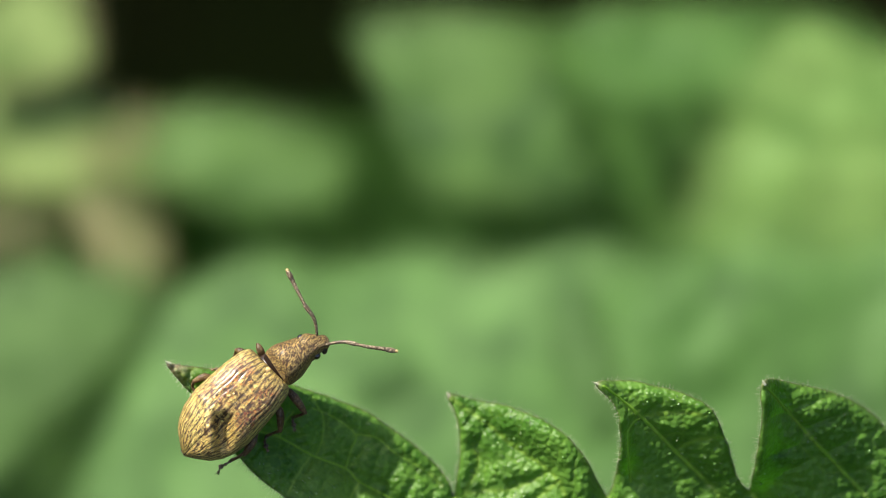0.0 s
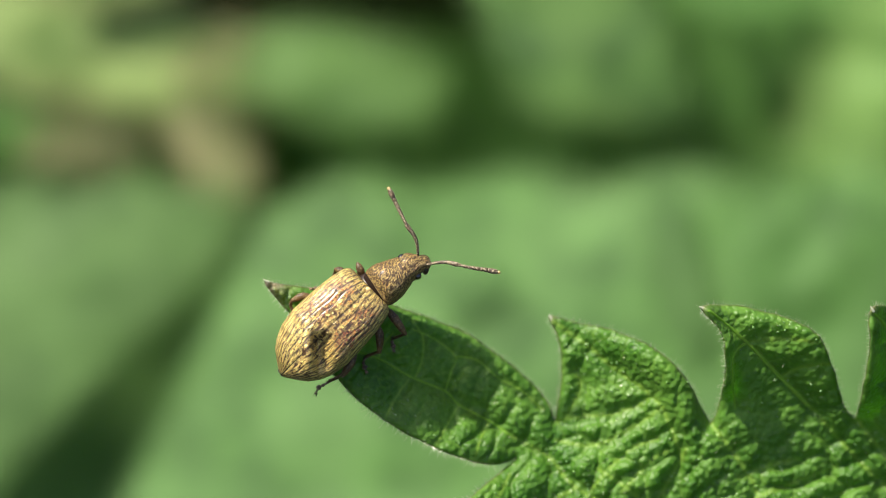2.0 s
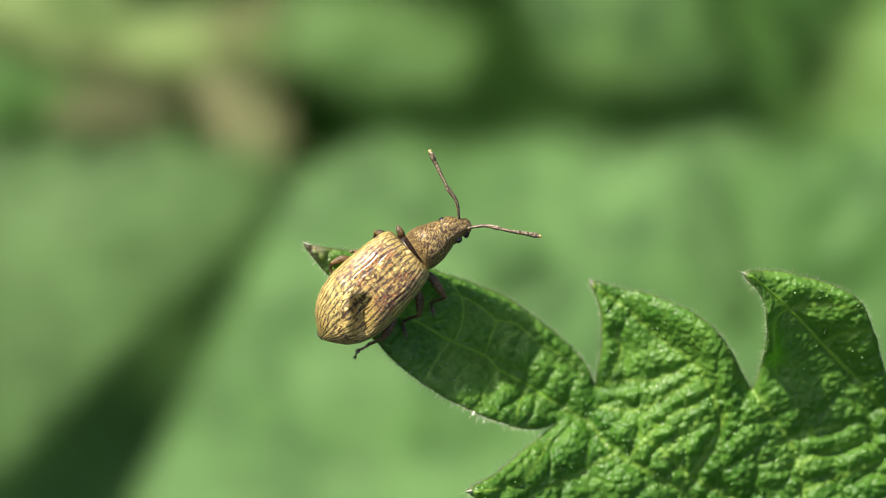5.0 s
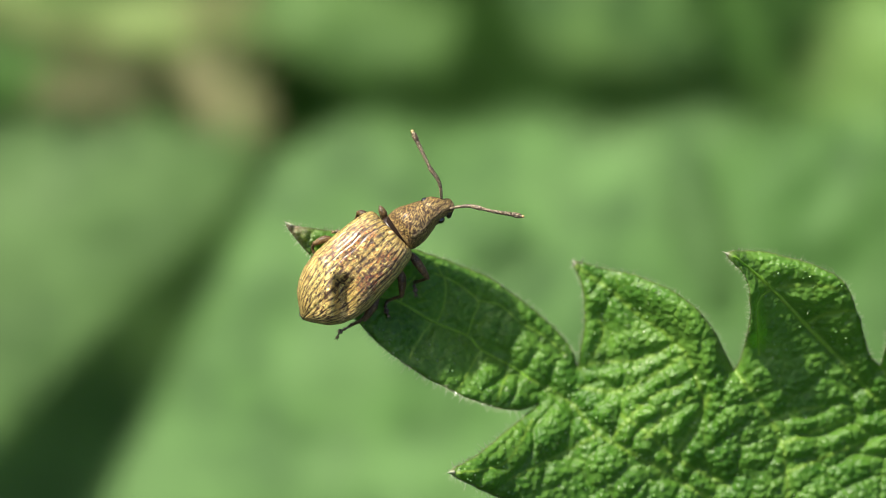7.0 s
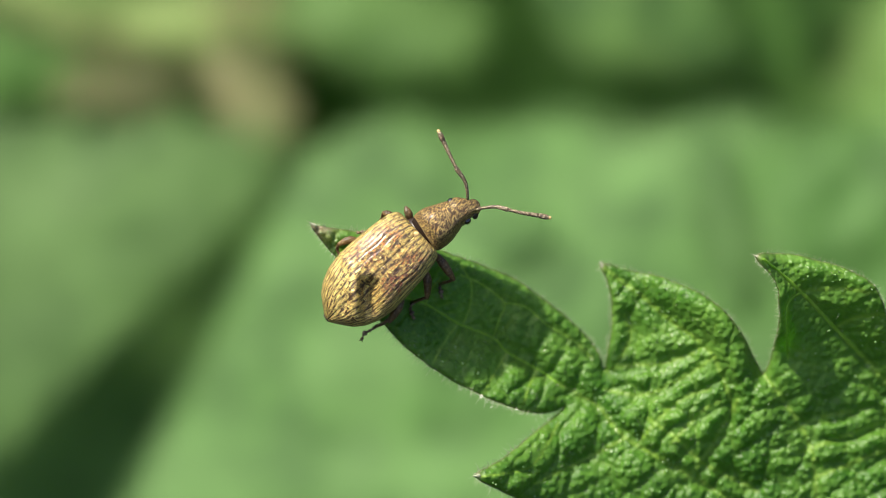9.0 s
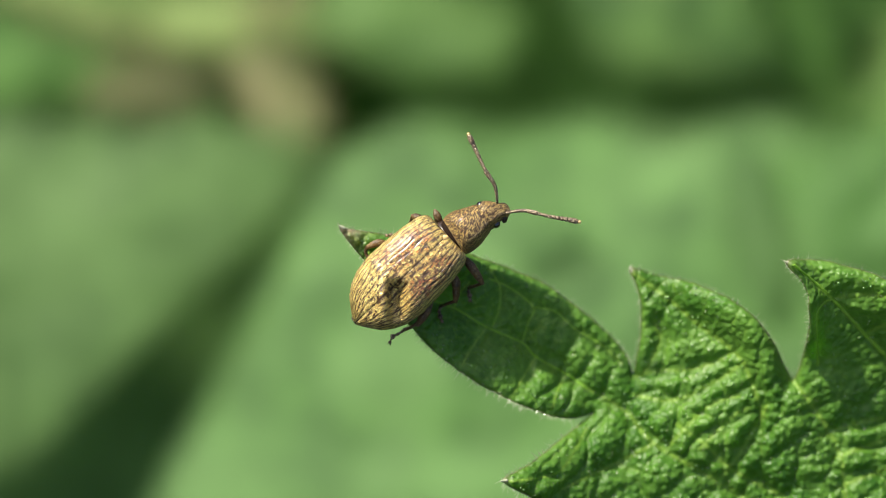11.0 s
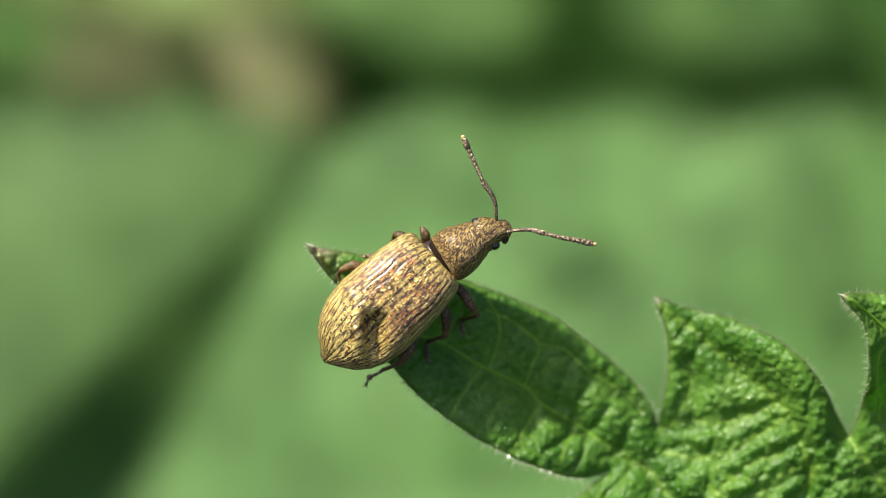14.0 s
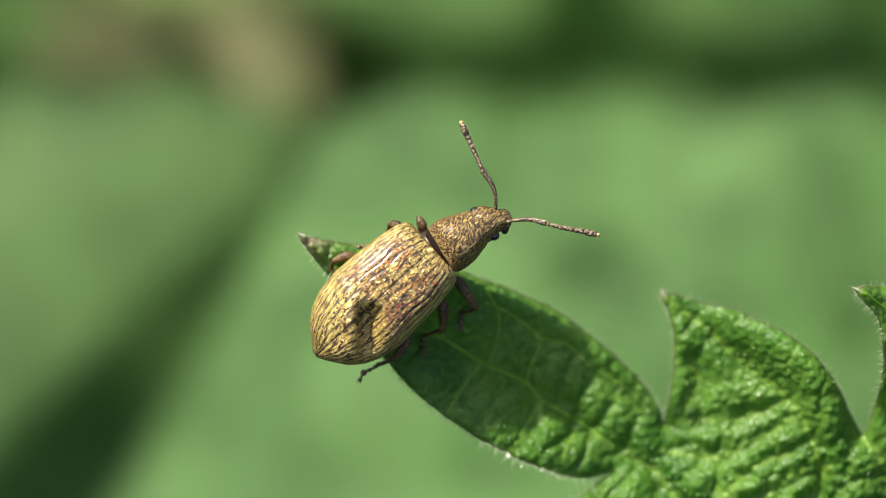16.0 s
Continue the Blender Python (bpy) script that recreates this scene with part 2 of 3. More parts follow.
def scale_material(name, tan, brown, copper_share, lines, streak, coat, density=32.0):
    """Dark shell under narrow, glossy scales that lie lengthwise."""
    n = Nodes(name)
    a = n.attr("shell").outputs["Vector"]
    wob = n.node("TexNoise", Vector=a, Scale=4.0, Detail=2.0).outputs["Color"]
    bent = n.node("VectorMath", i0=a, i1=n.mix(0.09, (0, 0, 0), wob))
    bent.operation = "ADD"

    def stretched(x, y):
        m = n.node("Mapping", Vector=bent.outputs[0])
        m.inputs["Scale"].default_value = (x, y, 1.0)
        return m.outputs[0]

    long = stretched(0.36 if lines else 0.7, 1.0)
    cell = n.voronoi(long, density)
    gap = n.voronoi(long, density, "DISTANCE_TO_EDGE")
    pick = n.node("SeparateColor", Color=cell.outputs["Color"]).outputs
    scale_colour = n.ramp(pick[0], (0.0, brown), (0.25, tuple(c * 0.8 for c in tan)), (0.75, tan), (1.0, tuple(min(1, c * 1.2) for c in tan)))
    patch = n.ramp(n.noise(a, 2.6, 3.0, 0.6), (0.38, 0.35), (0.52, 1.0))
    red = n.math("MULTIPLY", n.math("MULTIPLY", n.attr("copper").outputs["Fac"], patch), n.ramp(pick[1], (0.38, 0.0), (0.52, copper_share)))
    scale_colour = n.mix(red, scale_colour, n.ramp(pick[2], (0.0, (0.92, 0.34, 0.06)), (0.3, (0.08, 0.025, 0.04)), (0.55, (0.80, 0.20, 0.06)), (0.75, (0.08, 0.03, 0.03)), (1.0, (0.95, 0.55, 0.14))))
    dusk = n.math("MULTIPLY", n.attr("copper").outputs["Fac"], n.ramp(n.noise(a, 9.0, 3.0), (0.54, 0.0), (0.60, 0.9)))
    scale_colour = n.mix(dusk, scale_colour, (0.13, 0.05, 0.045))
    spot = n.voronoi(a, 12.0)
    hue = n.node("SeparateColor", Color=spot.outputs["Color"]).outputs
    fleck = n.math("MULTIPLY", n.ramp(spot.outputs["Distance"], (0.42, 1.0), (0.58, 0.0)), n.ramp(hue[1], (0.15, 0.0), (0.28, copper_share)))
    fleck = n.math("MULTIPLY", n.math("MULTIPLY", n.attr("copper").outputs["Fac"], patch), fleck)
    scale_colour = n.mix(fleck, scale_colour, n.ramp(hue[0], (0.0, (0.95, 0.30, 0.05)), (0.30, (0.05, 0.015, 0.03)), (0.50, (0.95, 0.24, 0.06)), (0.68, (0.06, 0.02, 0.04)), (1.0, (1.0, 0.45, 0.12))))
    cover = n.ramp(gap.outputs["Distance"], (0.01, 0.10), (0.075, 1.0))
    strip = n.noise(stretched(5.0 if lines else 15.0, 30.0 if lines else 24.0), 1.0, 3.0, 0.62)
    dark = n.ramp(strip, (0.54 if lines else 0.47, 0.0), (0.60 if lines else 0.53, streak))
    if lines:
        groove = n.attr("groove").outputs["Fac"]
        broken = n.ramp(n.noise(stretched(5.0, 9.0), 1.0, 2.0, 0.6), (0.38, 0.25), (0.56, 1.0))
        dark = n.math("MAXIMUM", dark, n.math("MULTIPLY", n.ramp(groove, (0.64, 0.0), (0.92, lines)), broken))
    pit = n.math("MULTIPLY", n.ramp(spot.outputs["Distance"], (0.22, 1.0), (0.36, 0.0)), n.ramp(hue[2], (0.62, 0.0), (0.68, 1.0)))
    dark = n.math("MAXIMUM", dark, pit)
    cover = n.math("MULTIPLY", cover, n.math("SUBTRACT", 1.0, dark))
    height = n.math("SUBTRACT", cover, n.math("MULTIPLY", cell.outputs["Distance"], 0.9))
    colour = n.mix(cover, (0.062, 0.032, 0.013), scale_colour)
    n.surface(Base_Color=colour, Roughness=n.ramp(pick[1], (0.0, 0.32), (1.0, 0.48)), Metallic=n.math("MULTIPLY", cover, 0.30),
              Specular_IOR_Level=0.45, Coat_Weight=coat, Coat_Roughness=0.24, Normal=n.bump(height, 0.000018, 1.0))
    return n.mat


def shell_material(name, dark, light, rough=0.35, pale=0.25, dense=15.0):
    """Leg and feeler: brown shell with sparse pale bristles."""
    n = Nodes(name)
    mm = n.coords()
    tint = n.noise(mm, 6.0, 3.0)
    base = n.mix(n.ramp(tint, (0.35, 0.0), (0.65, 1.0)), dark, light)
    dots = n.voronoi(mm, dense)
    base = n.mix(n.ramp(dots.outputs["Distance"], (0.26, pale), (0.46, 0.0)), base, (0.58, 0.48, 0.31))
    n.surface(Base_Color=base, Roughness=rough, Specular_IOR_Level=0.4, Normal=n.bump(n.noise(mm, 30.0, 2.0), 0.00002, 0.7))
    return n.mat


def plain_material(name, colour, rough, spec=0.5, coat=0.0):
    n = Nodes(name)
    v = n.noise(n.coords(), 12.0, 3.0)
    n.surface(Base_Color=n.mix(n.ramp(v, (0.3, 0.0), (0.7, 1.0)), tuple(c * 0.75 for c in colour), tuple(min(1, c * 1.2) for c in colour)),
              Roughness=rough, Specular_IOR_Level=spec, Coat_Weight=coat)
    return n.mat


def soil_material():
    n = Nodes("shade_black_soil")
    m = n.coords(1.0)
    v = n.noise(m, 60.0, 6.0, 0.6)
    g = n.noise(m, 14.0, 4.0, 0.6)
    # Near-black colours stand in for the deep shade between the leaves.
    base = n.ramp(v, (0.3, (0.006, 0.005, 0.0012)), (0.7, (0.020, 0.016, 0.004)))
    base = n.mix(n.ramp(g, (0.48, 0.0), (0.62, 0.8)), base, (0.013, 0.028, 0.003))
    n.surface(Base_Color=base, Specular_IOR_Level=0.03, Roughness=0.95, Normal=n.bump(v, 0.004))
    return n.mat


def bead_material():
    n = Nodes("hair_base")
    n.surface(Base_Color=(0.20, 0.38, 0.10), Roughness=0.20, Specular_IOR_Level=0.9)
    n.passing((0.5, 0.7, 0.3), 0.3)
    return n.mat


BEAD = bead_material()
LEAF = leaf_material()
VEIN = vein_material()
HAIR = hair_material()
ELYTRON = scale_material("golden_scales", (1.0, 0.75, 0.23), (0.66, 0.42, 0.11), 0.95, 1.0, 1.0, 0.5, 40.0)
PRONOTUM = scale_material("bronze_scales", (0.72, 0.53, 0.17), (0.18, 0.115, 0.038), 0.5, 0.0, 1.0, 0.12, 34.0)
LEG = shell_material("leg_shell", (0.042, 0.023, 0.008), (0.130, 0.075, 0.024), 0.45, 0.16)
TARSUS = shell_material("foot_shell", (0.05, 0.034, 0.018), (0.17, 0.12, 0.06), 0.45, 0.3)
FEELER = shell_material("feeler_shell", (0.028, 0.018, 0.010), (0.105, 0.066, 0.034), 0.42, 0.95, 24.0)
EYE = plain_material("eye_black", (0.008, 0.007, 0.008), 0.12, 0.8, 0.6)
SEAM = plain_material("seam_shade_shell", (0.014, 0.008, 0.005), 0.8, 0.1)
DARK = plain_material("under_shell", (0.025, 0.014, 0.009), 0.4)
PALE = plain_material("scutellum_scales", (0.62, 0.42, 0.17), 0.45)
STEM = plain_material("stem_green", (0.06, 0.12, 0.03), 0.5)
SOIL = soil_material()


# ---- ground ----
def ground():
    n = 70
    a = np.linspace(-1, 1, n)
    a = np.sign(a) * (np.abs(a) ** 5) * 60.0 + a * 0.4
    x, y = np.meshgrid(a, a)
    near = np.exp(-(x * x + y * y) / 0.5)
    z = 0.006 * near * waves(x, y, 0.12, 3) - 0.008
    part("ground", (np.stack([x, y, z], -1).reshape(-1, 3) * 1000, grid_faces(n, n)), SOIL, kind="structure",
         label="soil under the plants, coloured near black for shade")


ground()


# ---- the leaf that carries the beetle ----
# Each lobe of the margin runs from a notch to its tip and on to the next notch.
UPPER_LOBE = ((506, 394), (524, 400), (548, 404), (589, 408), (640, 411), (700, 428), (745, 444), (800, 464), (861, 489), (900, 514), (944, 547), (990, 589), (1014, 622), (1021, 648))
SECOND_TOOTH = ((1026, 625), (1034, 560), (1029, 505), (1014, 462), (1062, 474), (1132, 489), (1205, 524), (1256, 572), (1287, 632), (1300, 655))
THIRD_TOOTH = ((1312, 630), (1326, 565), (1320, 495), (1285, 448), (1352, 446), (1434, 466), (1490, 495), (1516, 545), (1538, 622), (1558, 648))
FOURTH_TOOTH = ((1566, 620), (1584, 530), (1589, 451), (1650, 456), (1740, 484), (1800, 530), (1836, 610), (1850, 660))
FAR_SIDE = ((1900, 640), (1990, 760), (2010, 900), (1960, 1060), (1840, 1160), (1640, 1190), (1420, 1170), (1260, 1120), (1120, 1110), (1030, 1040), (985, 950), (940, 905))
LOWER_TOOTH = ((890, 884), (840, 862), (796, 836), (840, 808), (890, 768), (930, 734), (952, 714))
LOWER_EDGE = ((940, 722), (908, 727), (850, 714), (770, 678), (700, 634), (650, 588), (612, 545), (574, 488), (550, 456), (534, 437), (519, 418), (507, 402))
MIDRIB = ((520, 405), (590, 470), (650, 515), (709, 536), (764, 568), (827, 595), (851, 619), (904, 648), (942, 674), (1010, 712), (1060, 768), (1200, 850), (1400, 980), (1640, 1180))
LOBE_VEINS = (
    ((774, 569), (786, 540), (788, 499), (770, 470)), ((827, 595), (838, 560), (846, 533), (807, 501), (769, 484)), ((846, 533), (884, 540), (918, 569), (966, 597), (1000, 628)),
    ((709, 536), (716, 512), (735, 490)), ((764, 571), (738, 607), (722, 640)), ((851, 619), (836, 645), (812, 690)), ((904, 648), (890, 680), (880, 712)),
)
TOOTH_VEINS = (
    ((1018, 470), (1083, 517), (1139, 564), (1195, 604), (1222, 645), (1250, 720)),
    ((1058, 556), (1067, 592), (1043, 640)),
    ((1300, 455), (1366, 511), (1425, 573), (1474, 623), (1560, 720), (1720, 880)), ((1366, 511), (1341, 539), (1344, 629)),
    ((1592, 458), (1660, 540), (1790, 690), (1900, 860)), ((800, 838), (850, 832), (893, 820), (918, 788), (942, 742)),
)
FURROWS = (
    ((1024, 652), (1060, 641), (1120, 638), (1170, 622), (1195, 604)), ((1300, 655), (1350, 722), (1388, 800), (1396, 960)), ((1558, 648), (1640, 760), (1690, 880)),
    ((1060, 768), (1000, 800), (900, 850)), ((1100, 735), (1150, 770), (1196, 812), (1290, 860)), ((1366, 511), (1430, 504), (1490, 512)),
    ((1025, 684), (1095, 692), (1165, 658), (1215, 624)), ((1085, 772), (1150, 704), (1205, 682)), ((1140, 776), (1192, 722), (1222, 704)), ((1165, 842), (1205, 790), (1240, 730), (1256, 700)),
    ((1350, 752), (1405, 730), (1455, 720)), ((1366, 792), (1425, 770), (1505, 740)), ((1376, 842), (1445, 815), (1533, 780)), ((1425, 573), (1465, 555), (1515, 550)),
)
VEINS = (MIDRIB, *LOBE_VEINS, *TOOTH_VEINS, *FURROWS)
leaf_lines = [spline(v, 5) for v in VEINS]


TIPS = ((508, 395, 0.25, 45), (1014, 462, 0.45, 110), (1285, 448, 2.2, 180), (1589, 451, 2.6, 180), (796, 836, 1.2, 130))


def leaf_level(x, y):
    """The leaf's large form: the end lobe climbs and folds along its midrib, the teeth curl up at their tips."""
    run = np.clip(x - 600, -120, 420)
    w = -1.30 - 0.0050 * run - 0.0003 * np.maximum(0, x - 1020)
    mid = to_line(x, y, leaf_lines[0])
    lobe = 1 / (1 + np.exp((x - 960) / 30.0))
    w = w + lobe * 0.0048 * np.minimum(mid, 90) * (1 - np.exp(-mid / 12.0))
    for tx, ty, lift, reach in TIPS:
        w = w + lift * np.exp(-((x - tx) ** 2 + (y - ty) ** 2) / reach ** 2)
    for line in (leaf_lines[8], leaf_lines[10], leaf_lines[12]):
        d = to_line(x, y, line)
        w = w + 0.16 * (1 - np.exp(-(d / 60.0) ** 1.5)) * (1 - lobe)
    for margin, rise in ((((1016, 470), (1034, 540), (1026, 630)), 0.25), (((1287, 450), (1324, 520), (1325, 580)), 0.85), (((1589, 452), (1584, 530), (1568, 616)), 0.95)):
        w = w + rise * np.exp(-(to_line(x, y, margin) / 24.0) ** 2)
    return w + 0.10 * (1 - lobe) * waves(x, y, 420.0, 8)


def leaf_relief(x, y):
    """Blisters between sunken veins, and how strongly a vein shows."""
    main = np.full(x.shape, 1e9)
    for line in leaf_lines:
        main = np.minimum(main, to_line(x, y, line))
    wx, wy = x + 7 * waves(x, y, 120.0, 4), y + 7 * waves(x, y, 120.0, 5)

    def quilt(turn, stretch, size, seed):
        """Long blisters that lie along one direction: 0 in the furrows, 1 on the crest."""
        c, q = math.cos(turn), math.sin(turn)
        one, two = cells((wx * c + wy * q) * stretch + 2640, -wx * q + wy * c + 2640, size, seed)
        return np.clip(two - one, 0, 0.85) / 0.85

    past = 1 / (1 + np.exp(-(x - np.interp(y, (440, 655, 722, 800, 960), (1290, 1300, 1350, 1388, 1396))) / 9.0))
    big = quilt(-0.95, 0.56, 44.0, 11) * (1 - past) + quilt(-0.36, 0.48, 45.0, 15) * past
    swell = np.clip(0.9 + 0.35 * waves(x, y, 190.0, 33), 0.4, 1.4)
    g1, g2 = cells(wx + 640, wy + 640, 19.0, 12)
    small = np.clip(g2 - g1, 0, 0.7) / 0.7
    k1, k2 = cells(x * 0.92 + 740, y + 940, 14.5, 13)
    knob = np.exp(-(k1 / 0.36) ** 2)
    lobe = 1 / (1 + np.exp((x - 950) / 25.0))
    shut = np.exp(-((x - 770) / 150.0) ** 2 - ((y - 540) / 85.0) ** 2)
    flat = 1.0 - 0.8 * shut
    flat = flat * (1 - 0.85 * np.exp(-((x - 1385) ** 2 + (y - 570) ** 2) / 100.0 ** 2)) * (1 - 0.55 * np.exp(-((x - 1120) ** 2 + (y - 565) ** 2) / 85.0 ** 2))
    crest = 0.20 * (1 - np.exp(-(big / 0.25) ** 1.3)) + 0.80 * big * (2 - big)
    lined = np.exp(-((x - 1210) / 200.0) ** 4 - ((y - 660) / 170.0) ** 4)
    h = flat * swell * (0.20 - 0.05 * lined) * crest + 0.10 * (1 - lobe) * waves(x, y, 330.0, 34) + 0.62 * np.exp(-((x - 1180) / 150.0) ** 2 - ((y - 735) / 105.0) ** 2) + (0.25 + 0.75 * flat) * (0.066 - 0.020 * lobe) * knob + 0.012 * small
    h = h + (0.20 + 0.08 * lined) * (1 - np.exp(-(main / 22.0) ** 1.6))
    h = h + 0.10 * np.exp(-((x - 535) ** 2 + (y - 418) ** 2) / 45.0 ** 2) * knob
    near_main = np.exp(-(main / (1.7 + 2.0 / (1 + np.exp(-(x - 980) / 20.0)))) ** 2)
    near_big = 0.26 * np.exp(-(big / 0.05) ** 2) * (1 - shut)
    near_small = (0.10 + 0.40 * shut) * np.exp(-(small / 0.12) ** 2)
    return h, np.maximum(near_main * (0.65 + 0.35 * lobe), np.maximum(near_big, near_small))


def leaf_surface(x, y):
    """The height of the leaf's face at a place of the plan."""
    px, py = np.array([float(x)]), np.array([float(y)])
    return float((leaf_level(px, py) + leaf_relief(px, py)[0])[0])


def leaf():
    thing = stage_thing("toothed_leaf", "green toothed hairy leaf lit by the sun, with sunken veins", "leaf")
    edge = []
    for lobe in (UPPER_LOBE, SECOND_TOOTH, THIRD_TOOTH, FOURTH_TOOTH, FAR_SIDE, LOWER_TOOTH, LOWER_EDGE):
        edge.append(spline(lobe, 10))
    # keep points even along the margin
    line = np.concatenate(edge + [edge[0][:1]])
    run = np.concatenate([[0], np.cumsum(np.linalg.norm(np.diff(line, axis=0), axis=1))])
    even = np.arange(0, run[-1] - 4, 5.0)
    outline = np.stack([np.interp(even, run, line[:, 0]), np.interp(even, run, line[:, 1])], 1)
    outline += np.stack([waves(even, even * 0, 40.0, 21), waves(even, even * 0, 33.0, 22)], 1) * 0.9
    pts, tris = fill(outline * np.array((1, -1)), 3.3, 5)
    x, y = pts[:, 0], -pts[:, 1]
    rim = to_line(x, y, np.concatenate([outline, outline[:1]]))
    h, vein = leaf_relief(x, y)
    fade = 1 - np.exp(-(rim / 14.0))
    w = leaf_level(x, y) + h * fade - 0.10 * np.exp(-(rim / 9.0))
    k = (REACH - w) / REACH / 64.0
    top = np.stack([(x - 784) * k, (441 - y) * k, w], 1)
    under = top - np.array((0, 0, 1.0)) * (0.05 + 0.07 * fade)[:, None]
    m = len(top)
    faces = [tuple(t) for t in tris] + [tuple(i + m for i in t[::-1]) for t in tris]
    count = {}
    for t in tris:
        for a, b in zip(t, t[1:] + t[:1]):
            count[(a, b)] = 1
    for (a, b) in list(count):
        if (b, a) not in count:
            faces.append((b, a, a + m, b + m))
    dry = 1.0 * np.exp(-((x - 512) ** 2 + (y - 402) ** 2) / 36.0 ** 2) * (0.7 + 0.3 * np.exp(-(rim / 6.0) ** 2))
    for tx, ty, *_ in TIPS[1:]:
        dry = np.maximum(dry, 0.7 * np.exp(-((x - tx) ** 2 + (y - ty) ** 2) / 9.0 ** 2))
    rim_mm = np.concatenate([rim, rim]) / 64.0
    part("blade", (np.concatenate([top, under]), faces), LEAF, thing, attrs={"vein": np.concatenate([vein, vein]), "rim": rim_mm, "dry": np.concatenate([dry, dry])})

    # veins: the end lobe's midrib with its side veins, and those of the teeth
    strands = [(spline(MIDRIB[1:9], 8), 0.036, 0.020)]
    strands += [(spline(v, 8), 0.013, 0.008) for v in LOBE_VEINS[:4]]
    strands += [(spline(TOOTH_VEINS[i][:4], 8), 0.045, 0.070) for i in (2, 4)] + [(spline(TOOTH_VEINS[i], 8), 0.050, 0.030) for i in (3,)]
    for line, r0, r1 in strands:
        lx, ly = line[:, 0], line[:, 1]
        clear = to_line(lx, ly, np.concatenate([outline, outline[:1]]))
        keep = clear > 7
        lx, ly, clear = lx[keep], ly[keep], clear[keep]
        lw = leaf_level(lx, ly) + leaf_relief(lx, ly)[0] * (1 - np.exp(-clear / 14.0)) - 0.10 * np.exp(-clear / 9.0) + (0.45 if r0 < 0.04 else 0.05) * r0
        part("vein", tube([np.array(plan(a, b, c)) for a, b, c in zip(lx, ly, lw)], (r0, r1), 8, 1.0 if r0 < 0.04 else 0.55), VEIN, thing, "pale green vein")

    # bristles on the margin and on the blisters
    rng = np.random.RandomState(9)
    hairs, beads = [], []

    def bristle(root, way, length, thick):
        way = way / (np.linalg.norm(way) + 1e-9)
        side = np.cross(way, (0.3, 0.5, 0.8))
        side /= np.linalg.norm(side)
        other = np.cross(way, side)
        bend = rng.normal(0, 0.12, 3)
        mid = root + way * length * 0.55 + bend * length * 0.2
        tip = root + way * length + bend * length * 0.6
        v = [root + thick * side, root - thick * 0.5 * side + thick * 0.87 * other, root - thick * 0.5 * side - thick * 0.87 * other]
        v += [mid + 0.6 * (p - root) for p in v[:3]] + [tip]
        f = [(0, 1, 4, 3), (1, 2, 5, 4), (2, 0, 3, 5), (3, 4, 6), (4, 5, 6), (5, 3, 6)]
        hairs.append((np.array(v), f))

    n = len(outline)
    for i in range(n):
        x0, y0 = outline[i]
        if x0 > 1850 or y0 > 980:
            continue
        t = outline[(i + 1) % n] - outline[i - 1]
        out = np.array((t[1], -t[0]))
        out = out / (np.linalg.norm(out) + 1e-9)
        for _ in range(2 + (rng.rand() < 0.6)):
            q = outline[i] + t * rng.uniform(-0.25, 0.25)
            lv = float(leaf_level(np.array([q[0]]), np.array([q[1]]))[0]) - 0.08
            root = np.array(plan(q[0] - out[0] * 1.5, q[1] - out[1] * 1.5, lv))
            way = np.array((out[0], -out[1], rng.uniform(-0.2, 0.9))) + np.append(rng.normal(0, 0.35, 2), 0)
            low = x0 < 960 and y0 > 560
            bristle(root, way, rng.uniform(0.07, 0.19) + (0.15 if low else 0.07) * (rng.rand() < 0.25), 0.0065 if low else 0.005)
    pick = rng.choice(len(top), 2600, replace=False)
    for i in pick:
        if x[i] > 1850 or y[i] > 960 or (x[i] > 1180 and rng.rand() < 0.6) or (x[i] < 950 and y[i] < 590 + (x[i] - 700) * 0.35 and x[i] > 570 and rng.rand() < 0.9):
            continue
        way = np.array((rng.normal(-0.5, 0.4), rng.normal(0.3, 0.4), 1.0))
        bristle(top[i] - np.array((0, 0, 0.01)), way, rng.uniform(0.05, 0.16), 0.008)
        if rng.rand() < (0.8 if x[i] < 570 else 0.04 if x[i] < 950 and y[i] < 590 + (x[i] - 700) * 0.35 else 0.26):
            r = rng.uniform(0.022, 0.042)
            beads.append(ball(top[i] + np.array((0, 0, 0.010)), (r, r, r * 0.8), 4, 7))
    # a stiff pale point on each tooth
    for (x0, y0), (dx, dy) in (((509, 396), (-1, 0.5)), ((1015, 463), (-0.6, 1)), ((1287, 449), (-1, 0.4)), ((1590, 452), (-0.6, 1)), ((798, 836), (-1, -0.1))):
        lv = float(leaf_level(np.array([float(x0)]), np.array([float(y0)]))[0]) - 0.06
        root = np.array(plan(x0 + 5 * -dx, y0 + 5 * dy, lv))
        way = np.array((dx, dy, 0.2)) / math.hypot(dx, dy)
        hairs.append(tube((root, root + way * 0.08, root + way * 0.17), (0.045, 0.035, 0.008), 8))
    part("bristles", joined(hairs), HAIR, thing, "short glassy hairs", kind="stuff", smooth=False)

    part("speckle", joined(beads), BEAD, thing, "clear glistening specks", kind="stuff")

    # the leaf's stalk runs down to the soil, out of sight
    down = STAGE.to_3x3().inverted() @ Vector((0, 0, -1))
    base = np.array(plan(1700, 1150, -2.4))
    foot = base + np.array((3.0, -2.0, -1.0))
    far = foot + np.array(down) * ((STAGE @ Vector(foot * 0.001)).z * 1000 + 10)
    part("stalk", tube([base, base * 0.5 + foot * 0.5, foot] + [foot + (far - foot) * q for q in np.linspace(0.05, 1, 8)], (0.5, 0.7, 0.8, 0.9)), STEM, thing)


leaf()


